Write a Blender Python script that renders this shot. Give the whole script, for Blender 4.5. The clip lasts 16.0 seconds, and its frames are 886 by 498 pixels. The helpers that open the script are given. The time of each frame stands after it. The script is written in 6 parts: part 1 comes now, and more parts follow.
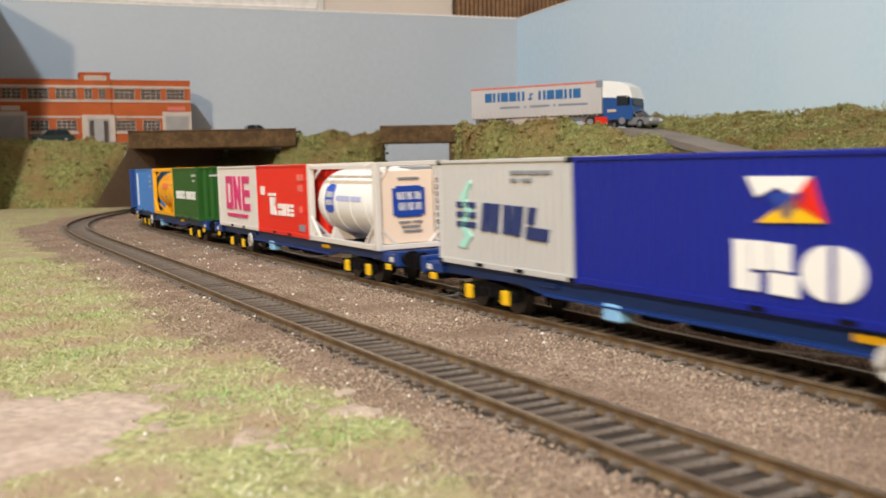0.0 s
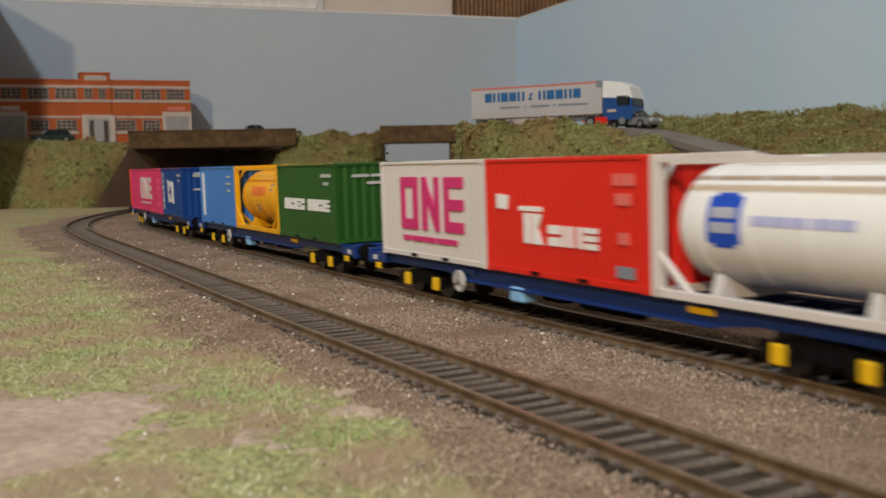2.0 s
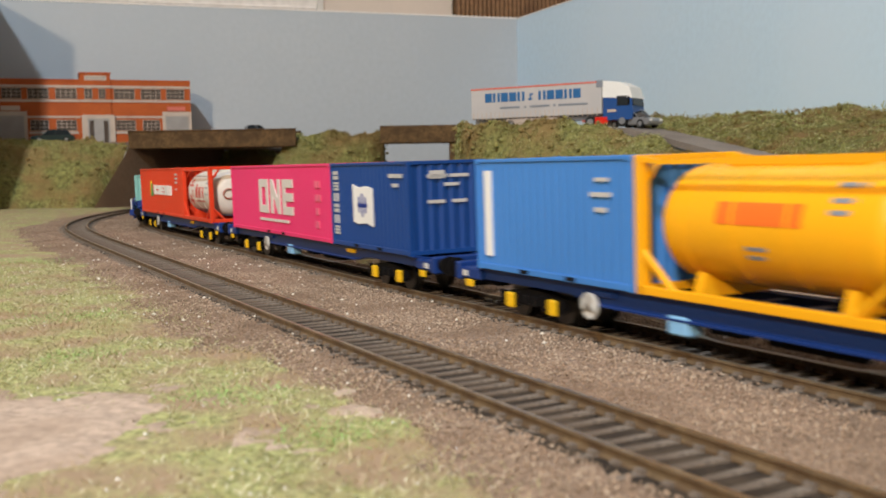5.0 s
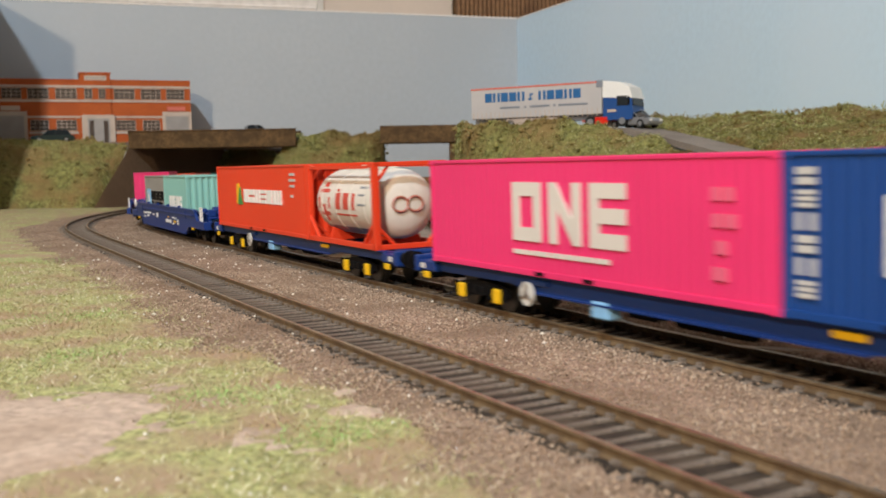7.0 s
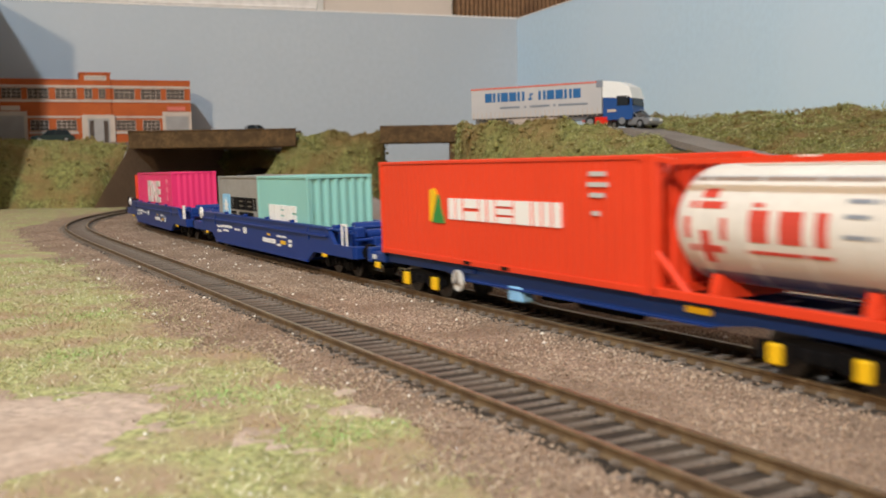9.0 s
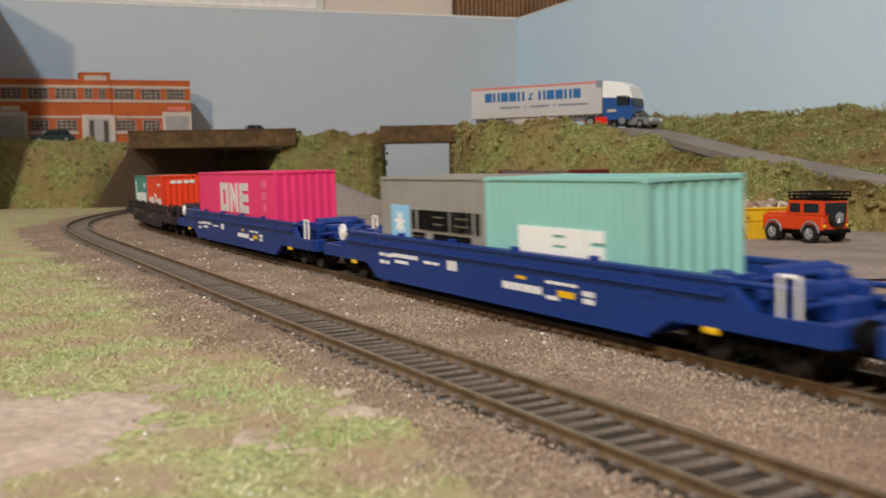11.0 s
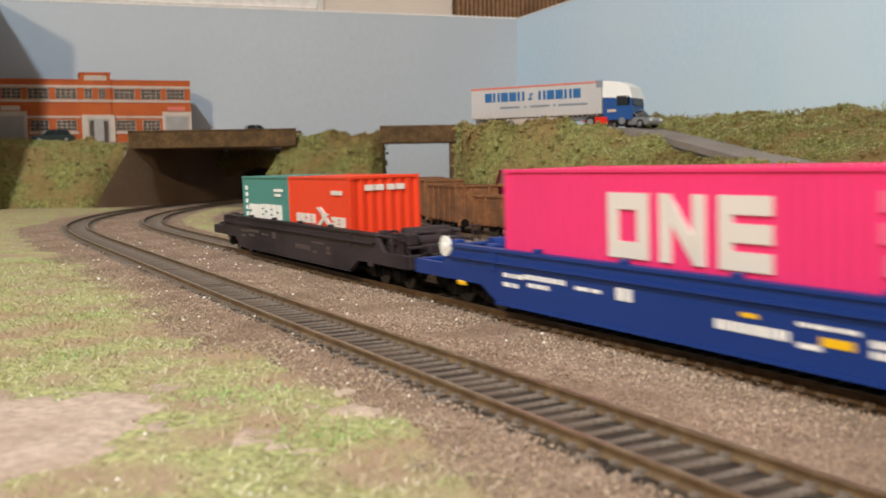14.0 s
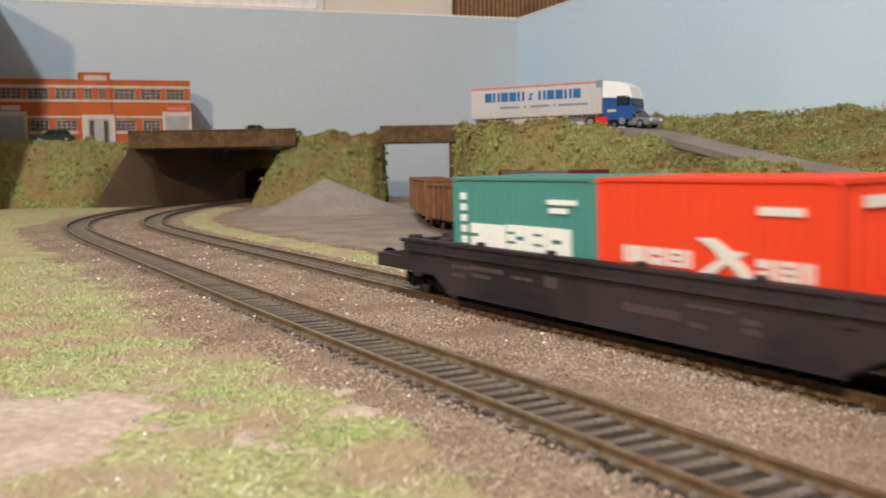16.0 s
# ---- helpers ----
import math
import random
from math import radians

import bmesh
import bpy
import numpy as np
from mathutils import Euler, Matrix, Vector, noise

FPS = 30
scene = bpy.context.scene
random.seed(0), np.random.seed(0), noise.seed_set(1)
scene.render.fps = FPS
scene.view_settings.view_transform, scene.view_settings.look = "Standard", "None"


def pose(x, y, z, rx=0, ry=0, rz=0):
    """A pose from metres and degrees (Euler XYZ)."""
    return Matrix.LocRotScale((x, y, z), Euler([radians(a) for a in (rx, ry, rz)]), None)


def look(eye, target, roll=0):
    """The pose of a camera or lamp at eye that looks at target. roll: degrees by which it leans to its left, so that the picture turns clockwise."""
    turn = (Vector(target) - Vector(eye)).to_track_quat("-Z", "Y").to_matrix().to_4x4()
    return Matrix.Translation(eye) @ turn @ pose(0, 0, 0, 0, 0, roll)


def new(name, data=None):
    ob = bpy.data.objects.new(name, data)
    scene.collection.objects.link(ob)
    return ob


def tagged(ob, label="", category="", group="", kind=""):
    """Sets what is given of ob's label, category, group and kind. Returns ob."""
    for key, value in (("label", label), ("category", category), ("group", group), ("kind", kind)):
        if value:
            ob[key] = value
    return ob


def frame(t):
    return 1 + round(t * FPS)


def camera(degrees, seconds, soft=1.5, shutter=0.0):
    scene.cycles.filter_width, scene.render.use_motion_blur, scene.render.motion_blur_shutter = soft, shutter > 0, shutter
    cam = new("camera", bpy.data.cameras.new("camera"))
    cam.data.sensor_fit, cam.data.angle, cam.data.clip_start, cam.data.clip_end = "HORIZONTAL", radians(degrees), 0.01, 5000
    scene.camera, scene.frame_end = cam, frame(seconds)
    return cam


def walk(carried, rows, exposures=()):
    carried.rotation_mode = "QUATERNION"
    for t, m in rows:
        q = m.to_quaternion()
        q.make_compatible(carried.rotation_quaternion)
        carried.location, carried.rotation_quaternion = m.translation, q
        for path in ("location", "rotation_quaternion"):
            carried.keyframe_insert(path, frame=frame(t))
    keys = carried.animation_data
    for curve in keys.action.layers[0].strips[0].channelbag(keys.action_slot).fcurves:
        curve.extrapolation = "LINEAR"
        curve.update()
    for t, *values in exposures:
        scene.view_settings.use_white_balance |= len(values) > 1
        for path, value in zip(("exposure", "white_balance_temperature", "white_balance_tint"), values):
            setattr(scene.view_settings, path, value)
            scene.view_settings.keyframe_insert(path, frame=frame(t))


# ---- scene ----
# The unit of the build is the millimetre of a 1:76 model railway; P() and part() turn it into metres.
MM = 0.001
cam = camera(46.68, 16.0, soft=1.6, shutter=0.85)
walk(cam, [(0.0, look((0, 0, 0.0463), (0, 1, 0.0463 - 0.0799), -0.9)), (16.0, look((0, 0, 0.0463), (0, 1, 0.0463 - 0.0799), -0.9))],
     [(0.0, -0.28), (0.5, -0.5), (1.0, -0.9), (1.5, -1.0), (2.0, -1.02), (2.5, -0.98), (3.0, -0.76), (3.5, -0.6), (4.0, -0.53), (6.5, -0.44), (7.0, -0.46), (7.5, -0.48), (8.5, -0.47), (9.0, -0.42),
      (11.5, -0.65), (12.0, -0.52), (12.5, -0.34), (14.0, -0.36), (14.5, -0.28), (15.0, -0.3), (16.0, -0.32)])
cam.data.dof.use_dof, cam.data.dof.focus_distance, cam.data.dof.aperture_fstop = True, 0.43, 36.0

# ---- light ----
world = bpy.data.worlds.new("room_air")
scene.world = world
world.use_nodes = True
world.node_tree.nodes["Background"].inputs[0].default_value = (1.0, 0.93, 0.86, 1)
world.node_tree.nodes["Background"].inputs[1].default_value = 0.32


def lamp(name, eye, target, watts, size, colour):
    d = bpy.data.lights.new(name, "AREA")
    d.energy, d.size, d.color = watts, size, colour
    ob = new(name, d)
    ob.matrix_world = look(eye, target)
    return ob


lamp("room_lamp", (-0.577, -1.5, 0.88), (-0.1, 1.0, 0.0), 48, 0.09, (1.0, 0.77, 0.52))
lamp("room_lamp", (-0.503, -1.0, 1.64), (-0.1, 1.0, 0.0), 58, 0.12, (0.76, 0.90, 1.0))
# Added fill with no fitting in the room, standing in for cool ambient light.
lamp("fill_lamp", (-0.35, -0.5, 1.9), (-0.1, 0.9, 0.0), 4, 1.2, (0.85, 0.92, 1.0))
# Added behind the backscene to brighten the room's far wall.
lamp("fill_lamp", (0.1, 2.25, 1.9), (0.2, 2.75, 0.7), 9, 0.4, (1.0, 0.92, 0.84))


# ---- materials ----
def mat(name, colour, rough=0.6, metal=0.0, vary=0.12, grain=900.0, bump=0.15, stain=60.0, second=None, vary2=0.1, coat=0.0):
    """Colour broken up at two scales (fine grain, broad stains) with a fine relief."""
    m = bpy.data.materials.new(name)
    m.use_nodes = True
    nt = m.node_tree
    n, l = nt.nodes, nt.links
    b = n["Principled BSDF"]
    b.inputs["Roughness"].default_value, b.inputs["Metallic"].default_value = rough, metal
    b.inputs["Coat Weight"].default_value = coat
    b.inputs["Specular IOR Level"].default_value = 0.32
    tc = n.new("ShaderNodeTexCoord")
    fine, broad = n.new("ShaderNodeTexNoise"), n.new("ShaderNodeTexNoise")
    fine.inputs["Scale"].default_value, broad.inputs["Scale"].default_value = grain, stain
    fine.inputs["Detail"].default_value, broad.inputs["Detail"].default_value = 4, 6
    for t in (fine, broad):
        l.new(tc.outputs["Object"], t.inputs["Vector"])
    lo = tuple(c * (1 - vary) for c in colour)
    hi = tuple(min(1, c * (1 + vary)) for c in colour)
    r1 = n.new("ShaderNodeValToRGB")
    r1.color_ramp.elements[0].color, r1.color_ramp.elements[1].color = (*lo, 1), (*hi, 1)
    r1.color_ramp.elements[0].position, r1.color_ramp.elements[1].position = 0.32, 0.68
    l.new(fine.outputs["Fac"], r1.inputs["Fac"])
    r2 = n.new("ShaderNodeValToRGB")
    r2.color_ramp.elements[0].position, r2.color_ramp.elements[1].position = 0.42, 0.62
    l.new(broad.outputs["Fac"], r2.inputs["Fac"])
    mix = n.new("ShaderNodeMix")
    mix.data_type = "RGBA"
    sec = second or tuple(c * (1 - vary2) for c in colour)
    mix.inputs["B"].default_value = (*sec, 1)
    l.new(r1.outputs["Color"], mix.inputs["A"])
    l.new(r2.outputs["Color"], mix.inputs["Factor"])
    l.new(mix.outputs["Result"], b.inputs["Base Color"])
    if bump:
        bp = n.new("ShaderNodeBump")
        bp.inputs["Strength"].default_value, bp.inputs["Distance"].default_value = bump, 0.0004
        l.new(fine.outputs["Fac"], bp.inputs["Height"])
        l.new(bp.outputs["Normal"], b.inputs["Normal"])
    return m


def dull(m):
    m.node_tree.nodes["Principled BSDF"].inputs["Specular IOR Level"].default_value = 0.12
    return m


def paint(name, colour, rough=0.42):
    return mat(name, colour, rough, vary=0.04, grain=1500, bump=0.04, stain=25, vary2=0.06)


WAGON_BLUE = paint("wagon_blue_paint", (0.008, 0.034, 0.17), 0.4)
WELL_BLUE = paint("well_blue_paint", (0.008, 0.034, 0.185), 0.42)
WELL_BLACK = mat("well_black_paint", (0.022, 0.018, 0.021), 0.6, vary=0.3, grain=500, second=(0.04, 0.03, 0.033), stain=28)
BLACK = mat("black_plastic", (0.005, 0.0045, 0.005), 0.65, vary=0.2)
YELLOW = paint("yellow_paint", (0.80, 0.47, 0.01))
WHITE = paint("white_paint", (0.80, 0.79, 0.77))
STEEL = mat("bright_steel", (0.55, 0.53, 0.50), 0.3, 1.0, vary=0.1)
PALE_BLUE = paint("pale_blue_paint", (0.22, 0.45, 0.72))
dull(BLACK), dull(WELL_BLACK)
RAIL = mat("weathered_rail", (0.155, 0.104, 0.058), 0.55, 0.15, vary=0.25, grain=400, second=(0.11, 0.07, 0.04), stain=120)
RAIL_TOP = mat("worn_rail_head", (0.30, 0.24, 0.16), 0.4, 0.6, vary=0.2, grain=300, second=(0.2, 0.15, 0.1), stain=150)
SLEEPER = mat("sleeper_plastic", (0.175, 0.142, 0.118), 0.9, vary=0.35, grain=700, second=(0.125, 0.096, 0.076), stain=90, bump=0.4)
# Ballast colour darkened to carry the shade between sleepers.
BED_DARK = mat("shaded_track_bed", (0.028, 0.020, 0.015), 0.95, vary=0.5, grain=600, bump=0.8, second=(0.07, 0.05, 0.035), stain=60)
BALLAST = mat("ballast_grit", (0.29, 0.205, 0.15), 0.95, vary=0.5, grain=900, bump=0.9, second=(0.20, 0.135, 0.095), stain=30)
GRASS = mat("grass_scatter", (0.36, 0.36, 0.16), 0.95, vary=0.5, grain=700, bump=1.0, second=(0.37, 0.262, 0.175), stain=42)
BACK_GREY = mat("backscene_board", (0.455, 0.49, 0.53), 0.75, vary=0.03, grain=120, bump=0.03, stain=3, second=(0.425, 0.465, 0.51))
BACK_BLUE = mat("backscene_blue_board", (0.56, 0.725, 0.87), 0.75, vary=0.03, grain=120, bump=0.03, stain=3, second=(0.60, 0.74, 0.87))


# ---- mesh helpers ----
def P(x, y, z, rz=0.0, rx=0.0, ry=0.0):
    return pose(x * MM, y * MM, z * MM, rx, ry, rz)


def link(name, bm, material, m=None, smooth=False):
    me = bpy.data.meshes.new(name)
    bmesh.ops.recalc_face_normals(bm, faces=bm.faces)
    bm.transform(Matrix.Scale(MM, 4))
    bm.to_mesh(me)
    bm.free()
    if smooth:
        me.polygons.foreach_set("use_smooth", [True] * len(me.polygons))
        me.set_sharp_from_angle(angle=radians(40))
    for a in material if isinstance(material, (list, tuple)) else (material,):
        me.materials.append(a)
    ob = new(name, me)
    if m is not None:
        ob.matrix_basis = m
    return ob


def part(name, bm, material, parent, label="", m=None, smooth=False):
    ob = link(name, bm, material, m, smooth)
    ob.parent = parent
    return tagged(ob, label)


def thing(name, label, category, m=None, group="", kind=""):
    ob = new(name)
    ob.empty_display_size = 0.01
    if m is not None:
        ob.matrix_basis = m
    return tagged(ob, label, category, group, kind)


def box(bm, x0, x1, y0, y1, z0, z1, bevel=0.0, mi=0):
    c = [bm.verts.new((x, y, z)) for z in (z0, z1) for y in (y0, y1) for x in (x0, x1)]
    fs = [bm.faces.new([c[i] for i in f]) for f in ((0, 2, 3, 1), (4, 5, 7, 6), (0, 1, 5, 4), (2, 6, 7, 3), (0, 4, 6, 2), (1, 3, 7, 5))]
    for f in fs:
        f.material_index = mi
    if bevel:
        es = list({e for f in fs for e in f.edges})
        bmesh.ops.bevel(bm, geom=es, offset=bevel, segments=1, affect="EDGES", profile=0.5)
    return bm


def B(*a, bevel=0.0):
    return box(bmesh.new(), *a, bevel=bevel)


def cyl(bm, c, r, length, axis="y", seg=20, r2=None):
    """A capped cylinder centred on c along an axis."""
    rot = {"x": Matrix.Rotation(radians(90), 4, "Y"), "y": Matrix.Rotation(radians(-90), 4, "X"), "z": Matrix.Identity(4)}[axis]
    bmesh.ops.create_cone(bm, cap_ends=True, segments=seg, radius1=r, radius2=r if r2 is None else r2, depth=length, matrix=Matrix.Translation(c) @ rot)
    return bm


def rod(bm, a, b, r, seg=8):
    a, b = Vector(a), Vector(b)
    q = (b - a).to_track_quat("Z", "Y").to_matrix().to_4x4()
    bmesh.ops.create_cone(bm, cap_ends=True, segments=seg, radius1=r, radius2=r, depth=(b - a).length, matrix=Matrix.Translation((a + b) / 2) @ q)
    return bm


def prism(bm, pts, a, b, axis="y"):
    """A flat outline (two coordinates a corner) drawn out from a to b along an axis."""
    def at(p, w):
        return {"y": (p[0], w, p[1]), "x": (w, p[0], p[1]), "z": (p[0], p[1], w)}[axis]
    v0 = [bm.verts.new(at(p, a)) for p in pts]
    v1 = [bm.verts.new(at(p, b)) for p in pts]
    n = len(pts)
    bm.faces.new(v0[::-1]), bm.faces.new(v1)
    for i in range(n):
        bm.faces.new((v0[i], v0[(i + 1) % n], v1[(i + 1) % n], v1[i]))
    return bm


# ---- the line of the track: s runs along it, 0 where the first tank's front stood at 1.5 s ----
KAPPA = ((-3400, 0.2), (-1400, 0.5), (-1000, 0.741), (-850, 0.998), (-750, 1.314), (-650, 0.35), (-550, 0.177), (-450, -0.012),
         (-300, -0.032), (-150, 0.137), (0, -0.054), (150, 0.1845), (700, 0.1845), (2600, 0.2))
STEP = 4.0
SS = np.arange(-3400, 2600 + STEP, STEP)
kap = np.interp(SS, [a for a, b in KAPPA], [b * 1e-3 for a, b in KAPPA])
TH = np.concatenate([[0], np.cumsum((kap[1:] + kap[:-1]) / 2 * STEP)])
I0 = int(round(3400 / STEP))
TH = TH - TH[I0] + radians(-62.692)
XX = np.concatenate([[0], np.cumsum((np.cos(TH)[1:] + np.cos(TH)[:-1]) / 2 * STEP)])
YY = np.concatenate([[0], np.cumsum((np.sin(TH)[1:] + np.sin(TH)[:-1]) / 2 * STEP)])
XX, YY = XX - XX[I0] + 73.267, YY - YY[I0] + 241.699
TRAVEL = ((0, -184.0), (1, -61.3), (2, 62.6), (3, 186.6), (4, 307.4), (5, 427.7), (6, 559.3), (7, 686.6), (8, 810.8), (9, 933.6),
          (10, 1055.2), (11, 1178.7), (12, 1306.6), (13, 1438.0), (14, 1564.3), (15, 1689.5), (16, 1816.5))
NEAR = 66.4


def along(s, w=0.0):
    """Place and heading at s, w to the right of the way of travel."""
    th = np.interp(s, SS, TH)
    return np.interp(s, SS, XX) + w * np.sin(th), np.interp(s, SS, YY) - w * np.cos(th), th


def travelled(t):
    """A smooth run through the travelled distances."""
    k = [b for a, b in TRAVEL]
    i = min(int(t), 15)
    f = t - i
    d0 = (k[i + 1] - k[i - 1]) / 2 if i else k[1] - k[0]
    d1 = (k[i + 2] - k[i]) / 2 if i < 15 else k[16] - k[15]
    return (2 * f**3 - 3 * f**2 + 1) * k[i] + (f**3 - 2 * f**2 + f) * d0 + (3 * f**2 - 2 * f**3) * k[i + 1] + (f**3 - f**2) * d1


LEAN = 1.2
HALF_WHEELBASE = 94.0
TIMES = [i * 0.25 for i in range(65)]
FINE = [i / 10 for i in range(161)]


def wagon_pose(u, t):
    s = travelled(t) + u
    x0, y0, _ = along(s - HALF_WHEELBASE)
    x1, y1, _ = along(s + HALF_WHEELBASE)
    return P((x0 + x1) / 2, (y0 + y1) / 2, 0, math.degrees(math.atan2(y1 - y0, x1 - x0)), LEAN)


# ---- track ----
def rail_mesh(w, s0, s1, step=8.0):
    bm = bmesh.new()
    prof = [(-1.1, -2.6), (1.1, -2.6), (1.1, -2.2), (0.3, -1.7), (0.3, -0.8), (0.65, -0.55), (0.55, 0.0), (-0.55, 0.0), (-0.65, -0.55), (-0.3, -0.8), (-0.3, -1.7), (-1.1, -2.2)]
    rings = []
    for s in np.arange(s0, s1 + 0.1, step):
        rings.append([bm.verts.new((*along(s, w + a)[:2], z)) for a, z in prof])
    for r0, r1 in zip(rings, rings[1:]):
        for i in range(len(prof)):
            f = bm.faces.new((r0[i], r0[(i + 1) % len(prof)], r1[(i + 1) % len(prof)], r1[i]))
            f.material_index = 1 if i == 6 else 0
    bm.faces.new(rings[0]), bm.faces.new(rings[-1][::-1])
    return bm


def lay_track(name, label, w, s0, s1, near):
    tr = thing(name, label, "railway track", kind="structure")
    for side in (-8.8, 8.8):
        part("rail", rail_mesh(w + side, s0, s1), (RAIL, RAIL_TOP), tr)
    bm = bmesh.new()
    box(bm, -1.1, 1.1, -15.5, 15.5, -5.6, -2.0, bevel=0.25)
    for y in (-8.8, 8.8):
        box(bm, -1.0, 1.0, y - 2.0, y - 0.9, -2.1, -1.3)
        box(bm, -1.0, 1.0, y + 0.9, y + 2.0, -2.1, -1.3)
    first = part("sleeper", bm, SLEEPER, tr)
    # Dark bed strip: the shade in the sleeper gaps is put into its colour.
    bm = bmesh.new()
    rows = []
    for s in np.arange(max(s0, -1300), 160, 5.0):
        row = []
        for i, o in enumerate((-16, -12.5, -8, -3, 3, 8, 12.5, 16)):
            o += (2.2 if i in (0, 7) else 0.8) * noise.noise((s * 0.11, i * 3.1, w))
            x, y, _ = along(s, w + o)
            edge = i in (0, 7)
            row.append(bm.verts.new((x, y, max(bed(x, y) + (-0.5 if edge else 0.12), -5.2 if edge else -3.9) if not 2 <= i <= 5 else -2.62 + 0.3 * noise.noise((x * 0.07, y * 0.07, 1)))))
        rows.append(row)
    for r0, r1 in zip(rows, rows[1:]):
        for i in range(7):
            bm.faces.new((r0[i], r0[i + 1], r1[i + 1], r1[i]))
    part("track_bed", bm, BED_DARK, tr, "ballast between the sleepers, painted dark as shade", None, True)
    n = 0
    rng = random.Random(3)
    for s in np.arange(near[0], near[1], 6.2):
        x, y, th = along(s, w)
        o = first if n == 0 else first.copy()
        if n:
            scene.collection.objects.link(o)
        o.matrix_basis = P(x, y, rng.uniform(-0.4, 0.0), math.degrees(th) + 2.5 + rng.uniform(-2.5, 2.5))
        n += 1
    far = bmesh.new()
    for a, b in ((s0, near[0]), (near[1], s1)):
        for s in np.arange(a + 4, b - 4, 6.2):
            x, y, th = along(s, w)
            c = len(far.verts)
            box(far, -1.2, 1.2, -15.5, 15.5, -4.6, -2.1)
            far.verts.ensure_lookup_table()
            m = Matrix.Translation((x, y, 0)) @ Matrix.Rotation(th, 4, "Z")
            for v in far.verts[c:]:
                v.co = m @ v.co
    tagged(part("sleepers_beyond", far, SLEEPER, tr), kind="stuff")
    return tr


# ---- the train: rolling stock ----
def paint_of(name, c, rough=0.4):
    return paint(name + "_paint", c, rough)


C_PALE_GREY = paint_of("pale_wheel_grey", (0.58, 0.57, 0.55))


def bogie(parent, x, name="bogie"):
    """A black two-axle bogie with yellow axlebox covers; its wheelsets turn."""
    bm = bmesh.new()
    for y in (-11.2, 11.2):
        d = -1 if y < 0 else 1
        prism(bm, [(-17, 7.5), (-17, 5.0), (-14, 3.4), (-9.5, 3.4), (-6.5, 5.2), (6.5, 5.2), (9.5, 3.4), (14, 3.4), (17, 5.0), (17, 7.5), (11, 8.6), (4, 9.4), (-4, 9.4), (-11, 8.6)], y - 0.9, y + 0.9)
        for sx in (-1, 1):
            box(bm, sx * 7.2 - 0.9, sx * 7.2 + 0.9, y + d * 0.9, y + d * 1.7, 4.0, 8.2)
            box(bm, sx * 16.2 - 0.9, sx * 16.2 + 0.9, y + d * 0.9, y + d * 1.7, 4.0, 8.2)
            box(bm, sx * 2.4 - 1.4, sx * 2.4 + 1.4, y + d * 0.9, y + d * 2.0, 4.6, 7.6, 0.3)
    box(bm, -4, 4, -10.5, 10.5, 5.2, 9.6, 0.4)
    bg = part(name, bm, BLACK, parent, "black plastic bogie", P(x, 0, 0))
    sets = []
    for sx in (-11.7, 11.7):
        for y in (-1, 1):
            part("axlebox", B(sx - 1.85, sx + 1.85, y * 12.5 - 0.9, y * 12.5 + 0.9, 3.0, 7.7, bevel=0.4), YELLOW, bg, "yellow axlebox cover")
        bm = bmesh.new()
        for y in (-1, 1):
            cyl(bm, (0, y * 7.4, 0), 5.9, 2.2, "y", 28)
            cyl(bm, (0, y * 6.2, 0), 6.8, 0.7, "y", 28)
            for k in range(3):
                box(bm, -1.0, 1.0, y * 8.5 - 0.12, y * 8.5 + 0.12, 2.6, 4.0)
                bmesh.ops.rotate(bm, cent=(0, 0, 0), matrix=Matrix.Rotation(radians(120), 3, "Y"), verts=bm.verts[-8:])
        cyl(bm, (0, 0, 0), 1.2, 22, "y", 10)
        sets.append(part("wheelset", bm, WHEEL, bg, "dark steel wheelset", P(sx, 0, 5.9), True))
    bg_sets.append((bg, sets))
    return bg


WHEEL = mat("wheel_steel", (0.10, 0.095, 0.09), 0.35, 0.9, vary=0.2)
bg_sets = []
MOVING = []      # (object, u of the wagon's middle, offset in the wagon's space)
BOGIES = []      # (bogie, its wheelsets, u of the wagon's middle, x of the bogie)


def bars(parent, name, material, y, d, rows, label=""):
    """Plain raised bars for lettering too small to read: rows of (x0, x1, z0, z1)."""
    bm = bmesh.new()
    for x0, x1, z0, z1 in rows:
        box(bm, x0, x1, min(y, y + d), max(y, y + d), z0, z1)
    return part(name, bm, material, parent, label)


def words(x, z, h, widths, gap, n=1):
    """Bars in the rhythm of a word."""
    out = []
    for w in widths:
        out.append((x, x + w, z, z + h))
        x += w + gap
    return out


